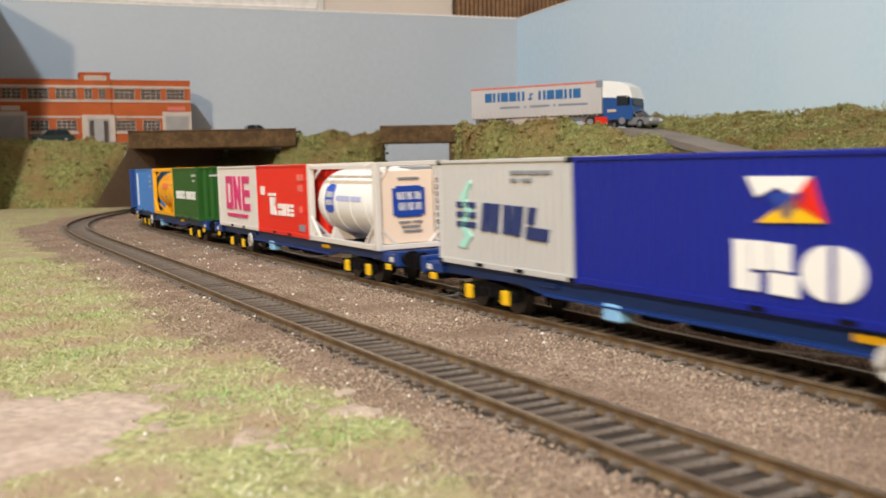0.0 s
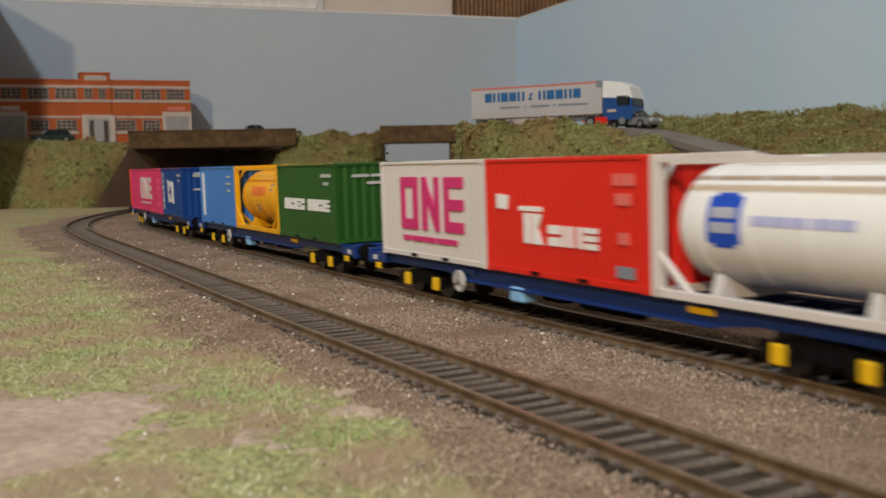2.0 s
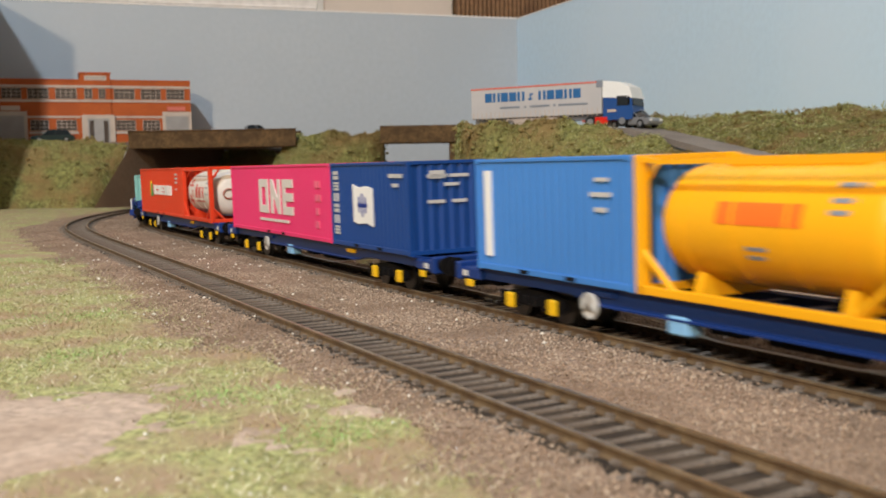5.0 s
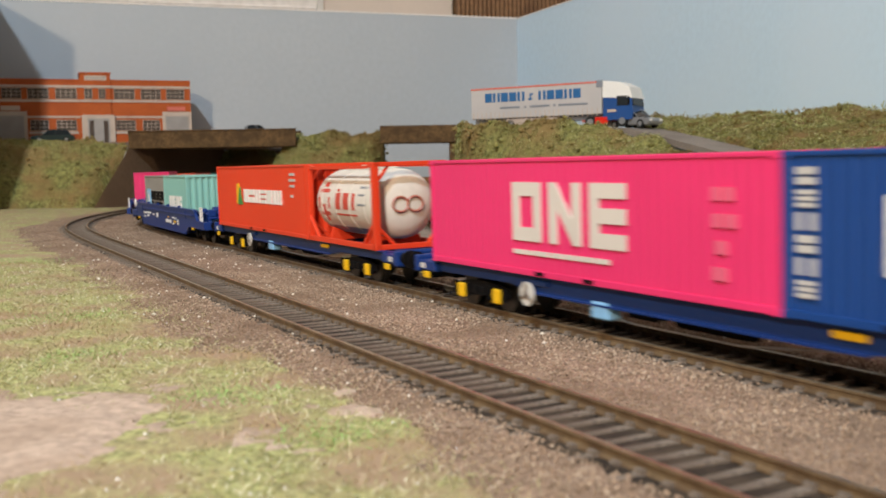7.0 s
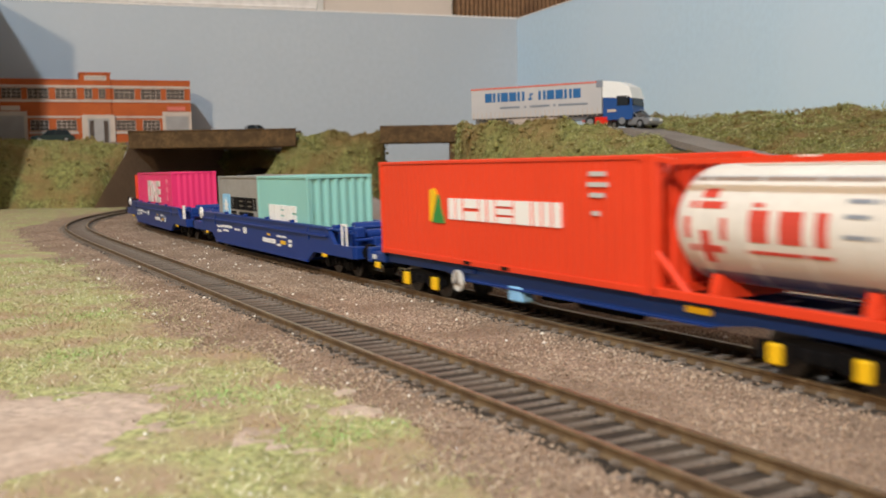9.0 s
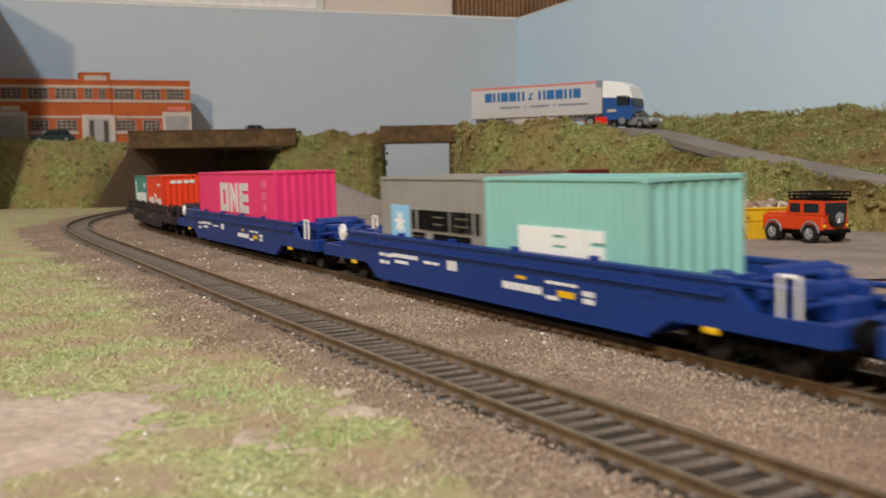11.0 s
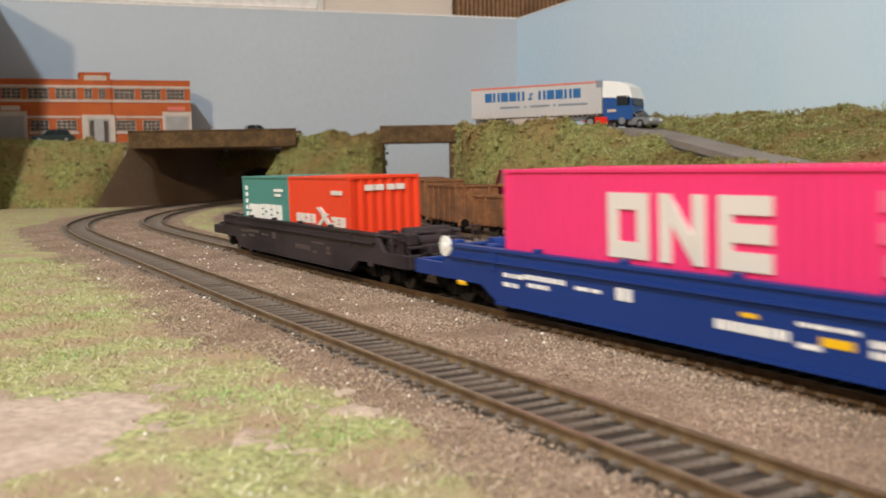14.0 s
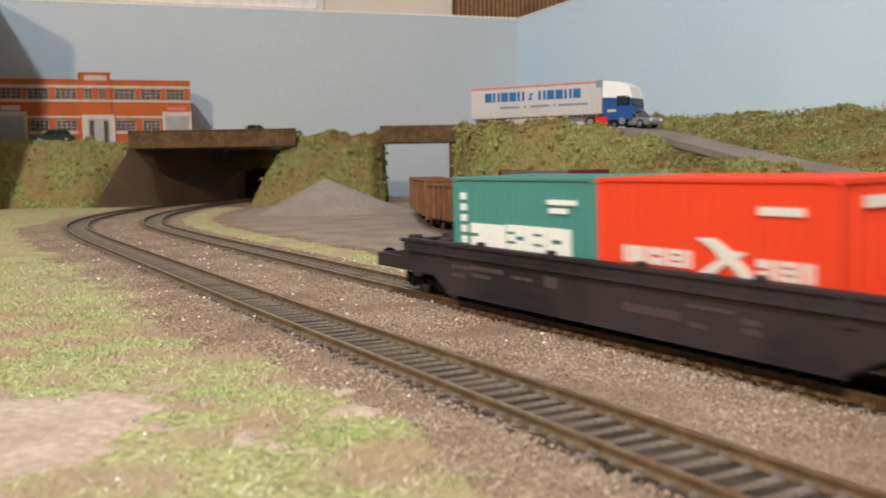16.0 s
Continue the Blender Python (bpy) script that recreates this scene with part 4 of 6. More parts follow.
def ground():
    rng = np.random.default_rng(5)
    xs = np.concatenate([np.arange(-2000, -700, 60), np.arange(-700, 520, 5), np.arange(520, 1810, 60)])
    ys = np.concatenate([np.arange(-2300, 80, 80), np.arange(80, 1500, 6), np.arange(1500, 2001, 60)])
    bm = bmesh.new()
    g = []
    for y in ys:
        row = []
        for x in xs:
            z = bed(x, y) if -700 < x < 520 and 80 < y < 1500 else -4.3
            row.append(bm.verts.new((x, y, z)))
        g.append(row)
    for r0, r1 in zip(g, g[1:]):
        for i in range(len(xs) - 1):
            bm.faces.new((r0[i], r0[i + 1], r1[i + 1], r1[i]))
    tagged(link("ground", bm, BALLAST, None, True), "brown fine ballast covering the baseboard", "ballast ground", kind="structure")


def stones(name, label, material, places, lo, hi, seed):
    """Loose grit as small uneven octahedra."""
    rng = np.random.default_rng(seed)
    n = len(places)
    base = np.array([(1, 0, 0), (0, 1, 0), (-1, 0, 0), (0, -1, 0), (0, 0, 0.8), (0, 0, -0.6)], float)
    tri = np.array([(0, 1, 4), (1, 2, 4), (2, 3, 4), (3, 0, 4), (1, 0, 5), (2, 1, 5), (3, 2, 5), (0, 3, 5)])
    sz = rng.uniform(lo, hi, n) * rng.uniform(0.6, 1.0, n)
    v = base[None] * sz[:, None, None] * rng.uniform(0.6, 1.3, (n, 6, 3))
    a = rng.uniform(0, 6.28, n)
    c, s = np.cos(a)[:, None], np.sin(a)[:, None]
    v = np.stack([v[..., 0] * c - v[..., 1] * s, v[..., 0] * s + v[..., 1] * c, v[..., 2]], -1) + np.asarray(places)[:, None]
    f = (tri[None] + 6 * np.arange(n)[:, None, None]).reshape(-1, 3)
    me = bpy.data.meshes.new(name)
    me.from_pydata((v.reshape(-1, 3) * MM).tolist(), [], f.tolist())
    me.materials.append(material)
    return tagged(new(name, me), label, "grit", kind="stuff")


def random_mat(name, colours, rough=0.95, spec=0.3, patch=None, scale=34.0):
    """A material whose colour differs from loose piece to loose piece."""
    m = bpy.data.materials.new(name)
    m.use_nodes = True
    n, l = m.node_tree.nodes, m.node_tree.links
    g = n.new("ShaderNodeNewGeometry")
    r = n.new("ShaderNodeValToRGB")
    r.color_ramp.interpolation = "CONSTANT"
    els = r.color_ramp.elements
    for i, c in enumerate(colours):
        e = els[i] if i < 2 else els.new(i / len(colours))
        e.position = i / len(colours)
        e.color = (*c, 1)
    l.new(g.outputs["Random Per Island"], r.inputs["Fac"])
    out = r.outputs["Color"]
    if patch:
        tc, nz, rp, mx = n.new("ShaderNodeTexCoord"), n.new("ShaderNodeTexNoise"), n.new("ShaderNodeValToRGB"), n.new("ShaderNodeMix")
        nz.inputs["Scale"].default_value, nz.inputs["Detail"].default_value = scale, 3
        rp.color_ramp.elements[0].position, rp.color_ramp.elements[1].position = 0.49, 0.62
        rp.color_ramp.elements[1].color = (0.8, 0.8, 0.8, 1)
        mx.data_type = "RGBA"
        mx.inputs["B"].default_value = (*patch, 1)
        l.new(tc.outputs["Object"], nz.inputs["Vector"])
        l.new(nz.outputs["Fac"], rp.inputs["Fac"])
        l.new(rp.outputs["Color"], mx.inputs["Factor"])
        l.new(out, mx.inputs["A"])
        out = mx.outputs["Result"]
    l.new(out, n["Principled BSDF"].inputs["Base Color"])
    n["Principled BSDF"].inputs["Roughness"].default_value = rough
    n["Principled BSDF"].inputs["Specular IOR Level"].default_value = spec
    return m


EARTH = mat("bare_earth", (0.50, 0.385, 0.31), 0.95, vary=0.22, grain=450, bump=0.5, second=(0.36, 0.26, 0.195), stain=26)
GRIT = random_mat("grit_mix", [(0.32, 0.23, 0.165), (0.25, 0.175, 0.125), (0.37, 0.275, 0.205), (0.14, 0.098, 0.07), (0.29, 0.205, 0.15), (0.44, 0.35, 0.27), (0.27, 0.19, 0.138)], patch=(0.20, 0.135, 0.095), scale=26.0)
BLADE = random_mat("grass_fibre_mix", [(0.44, 0.46, 0.21), (0.31, 0.35, 0.13), (0.56, 0.53, 0.32), (0.16, 0.17, 0.055), (0.84, 0.79, 0.62), (0.42, 0.43, 0.2), (0.46, 0.36, 0.21)], patch=(0.44, 0.315, 0.19), scale=21.0)
STRAW = random_mat("straw_strand_mix", [(0.70, 0.62, 0.44), (0.55, 0.47, 0.28), (0.5, 0.5, 0.28), (0.22, 0.16, 0.09)])
VIVID = random_mat("vivid_grass_mix", [(0.28, 0.52, 0.15), (0.34, 0.54, 0.19), (0.38, 0.48, 0.2)])
LEAF = random_mat("foam_scatter_mix", [(0.34, 0.35, 0.12), (0.20, 0.23, 0.06), (0.42, 0.41, 0.16), (0.56, 0.54, 0.27), (0.17, 0.13, 0.035), (0.36, 0.38, 0.14), (0.10, 0.11, 0.03), (0.62, 0.60, 0.34)], patch=(0.20, 0.125, 0.042), scale=15.0)


def grit():
    rng = np.random.default_rng(8)
    pl = []
    for n, s0, s1, w0, w1 in ((78000, -300, 90, -34, 125), (30000, -900, -300, -30, 125)):
        s, w = rng.uniform(s0, s1, n), rng.uniform(w0, w1, n)
        off = np.minimum(np.abs(w), np.abs(w - NEAR))
        keep = (off > 12.5) | (rng.random(n) < 0.12)
        s, w = s[keep], w[keep]
        x, y, _ = along(s, w)
        pl.append(np.stack([x, y, [max(bed(a, b), -4.1) + 0.1 for a, b in zip(x, y)]], 1))
    stones("ballast_grit", "loose brown ballast grit round the tracks", GRIT, np.concatenate(pl), 0.25, 0.62, 1)
    n = 700
    s, w = rng.uniform(-420, 120, n), rng.uniform(90, 230, n)
    x, y, _ = along(s, w)
    stones("dark_debris", "dark crumbs of peat and twig in the grass", mat("dark_crumb", (0.13, 0.085, 0.045), 0.9, vary=0.4), np.stack([x, y, np.full(n, -1.9)], 1), 0.2, 0.55, 5)
    n = 150
    s, w = rng.uniform(-420, 120, n), rng.uniform(90, 230, n)
    x, y, _ = along(s, w)
    stones("glinting_chippings", "small glinting white chippings in the grass", mat("white_quartz", (0.8, 0.78, 0.74), 0.2, vary=0.1), np.stack([x, y, np.full(n, -1.4)], 1), 0.2, 0.5, 6)
    n = 260
    s, w = rng.uniform(-600, 10, n), rng.uniform(-30, 150, n)
    x, y, _ = along(s, w)
    stones("pale_chippings", "scattered pale stone chippings", mat("pale_stone", (0.72, 0.66, 0.58), 0.35, vary=0.2), np.stack([x, y, [bed(a, b) + 0.4 for a, b in zip(x, y)]], 1), 0.5, 1.1, 2)


def verge_mask(s, w):
    """How far into the grass a place lies, with a ragged edge."""
    x, y, _ = along(s, w)
    n1 = noise.noise((x * 0.012, y * 0.012, 7)) * 18 + noise.noise((x * 0.05, y * 0.05, 2)) * 13 + noise.noise((x * 0.17, y * 0.17, 4)) * 8
    return (w - 103 + 13 * max(0.0, min(1.0, (s + 230) / 200)) + n1) / 20


def verge():
    bm = bmesh.new()
    g = []
    for s in np.concatenate([np.arange(-1250, -420, 8.0), np.arange(-420, 160, 4.0)]):
        row = []
        for w in list(np.arange(80, 200, 4.0)) + list(np.arange(200, 320, 8.0)) + list(np.arange(330, 900, 25)):
            x, y, _ = along(s, w)
            k = max(-1.0, min(1.0, verge_mask(s, w)))
            z = -3.7 + 1.7 * k + 0.6 * noise.noise((x * 0.07, y * 0.07, 1)) + (3.0 * max(0, min(1, (w - 170) / 200)) if s < -300 else 0)
            row.append(bm.verts.new((x, y, z)))
        g.append(row)
    for r0, r1 in zip(g, g[1:]):
        for i in range(len(r0) - 1):
            bm.faces.new((r0[i], r0[i + 1], r1[i + 1], r1[i]))
    tagged(link("grass_verge", bm, GRASS, None, True), "patchy green and straw scatter grass verge", "grass", kind="structure")


def fibres(name, label, places, lo, hi, seed, material, lean=0.7, width=0.22):
    rng = np.random.default_rng(seed)
    p = np.asarray(places)
    n = len(p)
    a = rng.uniform(0, 6.28, n)
    h = rng.uniform(lo, hi, n)
    d = np.stack([np.cos(a), np.sin(a), np.zeros(n)], 1)
    b = rng.uniform(0, 6.28, n)
    tip = p + np.stack([np.cos(b) * lean, np.sin(b) * lean, rng.uniform(0.25, 1.0, n)], 1) * h[:, None]
    v = np.stack([p - d * width, p + d * width, tip], 1)
    me = bpy.data.meshes.new(name)
    me.from_pydata((v.reshape(-1, 3) * MM).tolist(), [], np.arange(3 * n).reshape(-1, 3).tolist())
    me.materials.append(material)
    return tagged(new(name, me), label, "grass", kind="stuff")


def grass():
    rng = random.Random(4)
    pl = []
    while len(pl) < 170000:
        s, w = (rng.uniform(-420, 150), rng.uniform(82, 250)) if rng.random() < 0.72 else (rng.uniform(-1200, -400), rng.uniform(82, 520))
        k = verge_mask(s, w)
        if k < -1.5 or rng.random() > max(0.03, min(1, 0.45 + 0.5 * k)):
            continue
        x, y, _ = along(s, w)
        if rng.random() < 1.35 - 1.1 * math.hypot((x + 84) / 56, (y - 186) / 54) + 0.5 * noise.noise((x * 0.05, y * 0.05, 3)):
            continue
        pl.append((x, y, max(-3.2, -3.7 + 1.7 * min(1, k))))
    fibres("grass_fibres", "short green and straw static grass fibres", pl, 0.6, 2.1, 6, BLADE, 1.1, 0.11)
    stray = rng.sample(pl, 900)
    fibres("straw_strands", "long pale straw strands lying over the grass", stray, 3.5, 8.0, 16, STRAW, 1.3, 0.09)
    bm = bmesh.new()
    g = []
    for j in range(58):
        row = []
        for i in range(68):
            x, y = -190 + i * 3.0, 90 + j * 3.0
            k = 1.0 - math.hypot((x + 84) / 58, (y - 186) / 56) + 0.6 * noise.noise((x * 0.03, y * 0.03, 6)) + 0.4 * noise.noise((x * 0.1, y * 0.1, 8)) + 0.3 * noise.noise((x * 0.3, y * 0.3, 5))
            row.append(bm.verts.new((x, y, -3.1 + 1.6 * max(-1, min(0.9, k)) + (0.8 if k > 0.3 else 0))))
        g.append(row)
    for r0, r1 in zip(g, g[1:]):
        for i in range(67):
            bm.faces.new((r0[i], r0[i + 1], r1[i + 1], r1[i]))
    tagged(link("bare_earth", bm, EARTH, None, True), "bare pinkish-brown earth worn into the grass", "earth", kind="structure")
    pl = []
    for cx, cy, r in ((-47, 217, 12), (-20, 183, 12), (-128, 345, 16), (-96, 270, 10), (-230, 560, 26)):
        for _ in range(900):
            a, q = rng.uniform(0, 6.28), r * math.sqrt(rng.random())
            if rng.random() < 1.1 - q / r:
                pl.append((cx + q * math.cos(a) * 1.3, cy + q * math.sin(a), -2.2))
    fibres("vivid_tufts", "vivid green patches of dyed grass", pl, 0.9, 2.2, 17, VIVID, 1.0, 0.14)
    # a grassy strip beyond the far track
    bm = bmesh.new()
    g = []
    pl = []
    for s in np.arange(-1180, -240, 8.0):
        row = []
        for i, w in enumerate((-20, -26, -32, -40, -48, -55, -62)):
            x, y, _ = along(s, w + 5 * noise.noise((s * 0.03, 0, i)))
            z = (-4.4, -3.2, -2.2, -1.6, -1.8, -2.8, -4.6)[i] + 0.8 * noise.noise((x * 0.06, y * 0.06, 4))
            row.append(bm.verts.new((x, y, z)))
            if 0 < i < 6:
                for _ in range(5):
                    pl.append((x + rng.uniform(-5, 5), y + rng.uniform(-5, 5), z - 0.2))
        g.append(row)
    for r0, r1 in zip(g, g[1:]):
        for i in range(6):
            bm.faces.new((r0[i], r0[i + 1], r1[i + 1], r1[i]))
    tagged(link("grass_strip", bm, GRASS, None, True), "low grass strip between track and yard", "grass", kind="structure")
    fibres("strip_fibres", "pale grass tufts beside the far track", pl, 1.2, 3.0, 9, BLADE, 0.9, 0.2)


def resample(line, n):
    p = np.array([q if len(q) == 3 else (*q, -4.5) for q in line], float)
    d = np.concatenate([[0], np.cumsum(np.linalg.norm(np.diff(p, axis=0), axis=1))])
    t = np.linspace(0, d[-1], n)
    return np.stack([np.interp(t, d, p[:, i]) for i in range(3)], 1)


def bank(name, label, foot, crest, nl=60, nh=14, rough=8.5, bulge=0.15, clumps=220, size=(4, 9), seed=1, material=None, back=None):
    """A foliage-covered slope lofted from its foot to its crest, with clumps of foam all over it."""
    a, b = resample(foot, nl), resample(crest, nl)
    bm = bmesh.new()
    g, spots = [], []
    rng = random.Random(seed)
    for j in range(nh + 1):
        t = j / nh
        row = []
        for i in range(nl):
            p = Vector(a[i]).lerp(Vector(b[i]), t)
            p.z += bulge * (b[i][2] - a[i][2]) * math.sin(math.pi * t)
            k = noise.noise(p * 0.02 + Vector((seed, 0, 0))) * rough + noise.noise(p * 0.06 + Vector((0, seed, 0))) * rough * 0.5 + noise.noise(p * 0.14 + Vector((seed, seed, 0))) * rough * 0.28
            p += Vector((0.3 * k, -0.7 * k, 0.8 * k * (0.3 + t)))
            row.append(bm.verts.new(p))
            spots.append(p.copy())
        g.append(row)
    if back:
        q = resample(back, nl)
        g.append([bm.verts.new(v) for v in q])
    for r0, r1 in zip(g, g[1:]):
        for i in range(nl - 1):
            bm.faces.new((r0[i], r0[i + 1], r1[i + 1], r1[i]))
    g = [[v.co.copy() for v in r] for r in g]
    tagged(link(name, bm, material or FOLIAGE, None, True), label, "embankment", kind="structure")
    vs, fs, lv = [], [], []
    for _ in range(clumps * 230):
        j, i = rng.randrange(nh), rng.randrange(nl - 1)
        p, q = g[j][i].lerp(g[j][i + 1], rng.random()), g[j + 1][i].lerp(g[j + 1][i + 1], rng.random())
        v = p.lerp(q, rng.random())
        lv.append(v + Vector((rng.uniform(-1, 1), rng.uniform(-1, 1), rng.uniform(-0.3, 1.6) + 3.2 * noise.noise(v * 0.07))))
    base = bmesh.new()
    bmesh.ops.create_icosphere(base, subdivisions=1, radius=1)
    bv, bf = [v.co.copy() for v in base.verts], [[v.index for v in f.verts] for f in base.faces]
    base.free()
    for c in range(int(clumps * 1.6)):
        o = rng.choice(spots) + Vector((rng.uniform(-5, 5), rng.uniform(-5, 5), rng.uniform(-2, 2)))
        r = rng.uniform(*size) * 0.36
        k0 = len(vs)
        sh = Vector((rng.uniform(0, 99), rng.uniform(0, 99), rng.uniform(0, 99)))
        sq = Vector((rng.uniform(0.8, 1.3), rng.uniform(0.7, 1.1), rng.uniform(0.6, 1.0)))
        for v in bv:
            q = v * r * (1 + 0.45 * noise.noise(v * 1.7 + sh) + 0.35 * noise.noise(v * 4.5 + sh))
            vs.append(o + Vector((q.x * sq.x, q.y * sq.y, q.z * sq.z)))
        fs += [[k0 + i for i in f] for f in bf]
        for _ in range(20):
            v = rng.choice(bv)
            lv.append(o + Vector((v.x * sq.x, v.y * sq.y, v.z * sq.z)) * r * rng.uniform(0.85, 1.2))
    me = bpy.data.meshes.new("foam_clumps")
    me.from_pydata([tuple(v * MM) for v in vs], [], fs)
    me.materials.append(material or FOLIAGE)
    tagged(new("foam_clumps", me), "mottled green foam foliage clumps on the bank", "bushes", kind="stuff")
    fibres("foam_scatter", "fine mottled green scatter on the bank", lv, 0.7, 1.9, seed, LEAF, 1.0, 0.42)


def plate(name, label, category, pts, z0, z1, material):
    return tagged(link(name, prism(bmesh.new(), pts, z0, z1, "z"), material), label, category, kind="structure")


def earthworks():
    # upper level behind the banks
    plate("upper_deck", "earth-brown upper level of the layout", "upper level", [(-1500, 1330), (-640, 1470), (-470, 1530), (-440, 1478), (-275, 1478), (-262, 1700), corner(430, 4), corner(1690, 4)], 80, 90, SOIL)
    plate("upper_deck_middle", "earth-brown upper level between the bridges", "upper level", [(-205, 1478), (-92, 1478), (-100, 1560), (-180, 1560)], 80, 90, SOIL)
    plate("upper_deck_right", "earth-brown upper level under the lorry", "upper level", [(22, 1478), (22, 1440), (60, 1400), (150, 1250), (300, 1480), (150, 1860), (60, 1850)], 72, 83, SOIL)
    bank("bank_left", "mossy green embankment below the factory", [(-1300, 1150), (-700, 1330), (-540, 1385), (-484, 1396), (-464, 1446)], [(-1300, 1300, 92), (-700, 1440, 92), (-510, 1492, 92), (-458, 1484, 91), (-452, 1490, 84)], clumps=330, seed=2)
    bank("bank_tunnel", "shaded mossy bank over the tunnel beyond the bridge", [(-372, 1690, 76), (-352, 1690, 30), (-330, 1690, 44), (-300, 1690, 50), (-264, 1690, 44), (-250, 1686, -5), (-195, 1640, -5)], [(-395, 1722, 82), (-345, 1722, 82), (-310, 1722, 81), (-284, 1722, 79), (-262, 1718, 60), (-238, 1710, 48), (-190, 1680, 42)], nl=36, clumps=110, size=(4, 8), seed=3)
    bank("bank_middle", "steep straw-green embankment between the bridges", [(-262, 1400), (-215, 1385), (-150, 1390), (-95, 1405), (-80, 1430), (-78, 1480)], [(-205, 1460, 90), (-190, 1440, 96), (-150, 1440, 96), (-100, 1440, 95), (-86, 1455, 92), (-84, 1490, 88)], nl=40, clumps=170, size=(3.5, 7), seed=4)
    bank("bank_right", "mottled green embankment below the lorry and ramp", [(26, 1440), (20, 1330), (14, 1180), (22, 1075), (75, 985), (125, 930), (167, 874), (214, 785), (298, 700), (450, 560), (620, 380)], [(24, 1450, 91), (28, 1370, 94), (22, 1220, 95), (24, 1118, 94), (100, 1058, 94), (160, 1016, 87), (188, 995, 75), (236, 850, 50), (276, 735, 34), (420, 585, 5), (590, 410, -3)], nl=110, nh=16, clumps=620, size=(4, 9), seed=5)
    bank("bank_upper", "mottled green upper bank against the blue backscene", [(205, 1105, 90), (222, 1050, 80), (273, 858, 50), (310, 745, 35), (440, 610, 6), (640, 430, -3)], [(255, 1190, 97), (290, 1120, 96), (345, 1010, 92), (400, 930, 90), (520, 800, 88), (700, 620, 84)], nl=90, nh=14, clumps=480, size=(4, 9), seed=7, material=FOLIAGE_DARK, back=[(262, 1600, 90), (340, 1390, 90), (430, 1180, 87), (490, 1050, 85), (600, 790, 82), (740, 560, 80)])
    a = resample([(28, 1400, 83), (26, 1180, 83.5), (104, 1068, 83.5), (165, 1026, 82), (190, 1000, 77), (238, 848, 51), (280, 735, 35), (420, 588, 6), (600, 400, -3)], 70)
    b = resample([(60, 1440, 83), (160, 1200, 83.5), (208, 1120, 83), (226, 1048, 80), (275, 862, 52), (312, 748, 36), (445, 615, 7), (640, 440, -3)], 70)
    bm = bmesh.new()
    rows = [[bm.verts.new(Vector(p).lerp(Vector(q), t) + Vector((0, 0, 1.6 + 0.5 * noise.noise(Vector(p) * 0.05)))) for t in (0, 0.25, 0.5, 0.75, 1)] for p, q in zip(a, b)]
    low = [[bm.verts.new(v.co - Vector((0, 0, 6))) for v in r] for r in rows]
    for r0, r1, l0, l1 in zip(rows, rows[1:], low, low[1:]):
        for i in range(4):
            bm.faces.new((r0[i], r0[i + 1], r1[i + 1], r1[i]))
        bm.faces.new((l0[0], r0[0], r1[0], l1[0])), bm.faces.new((r0[4], l0[4], l1[4], r1[4]))
    tagged(link("road", bm, ROAD, None, True), "grey-brown ramp road climbing the embankment", "road", kind="structure")
    # yard surface
    bm = bmesh.new()
    g = []
    for y in np.arange(420, 1420, 12.0):
        row = []
        for t in np.linspace(0, 1, 18):
            s = np.interp(y, YY[::-1], SS[::-1])
            x0 = float(np.interp(-y, -YY, XX)) + 62
            x = x0 + (max(330 - (y - 560) * 0.35, 60) + 60 - x0) * t
            row.append(bm.verts.new((x, y, (-5.0 if t == 0 else -2.4) + 0.6 * noise.noise((x * 0.03, y * 0.03, 9)))))
        g.append(row)
    for r0, r1 in zip(g, g[1:]):
        for i in range(17):
            bm.faces.new((r0[i], r0[i + 1], r1[i + 1], r1[i]))
    tagged(link("yard", bm, SOIL, None, True), "dusty grey-brown yard surface", "yard", kind="structure")
    # heap of gravel
    bm = bmesh.new()
    g = []
    for j in range(13):
        t = j / 12
        row = []
        for i in range(40):
            an = 2 * math.pi * i / 40
            r = (1 - t) * 1.0
            z = 41 * (t ** 1.15) - 5 + 2.0 * noise.noise((math.cos(an) * 2 * r, math.sin(an) * 2 * r, 5))
            row.append(bm.verts.new((-128 + 88 * r * math.cos(an) * (1.25 if math.cos(an) > 0 else 1), 1130 + 74 * r * math.sin(an), z)))
        g.append(row)
    for r0, r1 in zip(g, g[1:]):
        for i in range(40):
            bm.faces.new((r0[i], r0[(i + 1) % 40], r1[(i + 1) % 40], r1[i]))
    bm.faces.new(g[-1])
    bmesh.ops.remove_doubles(bm, verts=bm.verts, dist=0.01)
    tagged(link("gravel_heap", bm, HEAP, None, True), "smooth conical heap of grey-brown gravel", "gravel heap")


HEAP = mat("heap_gravel", (0.27, 0.222, 0.20), 0.95, vary=0.22, grain=450, bump=0.6, second=(0.235, 0.19, 0.168), stain=30)


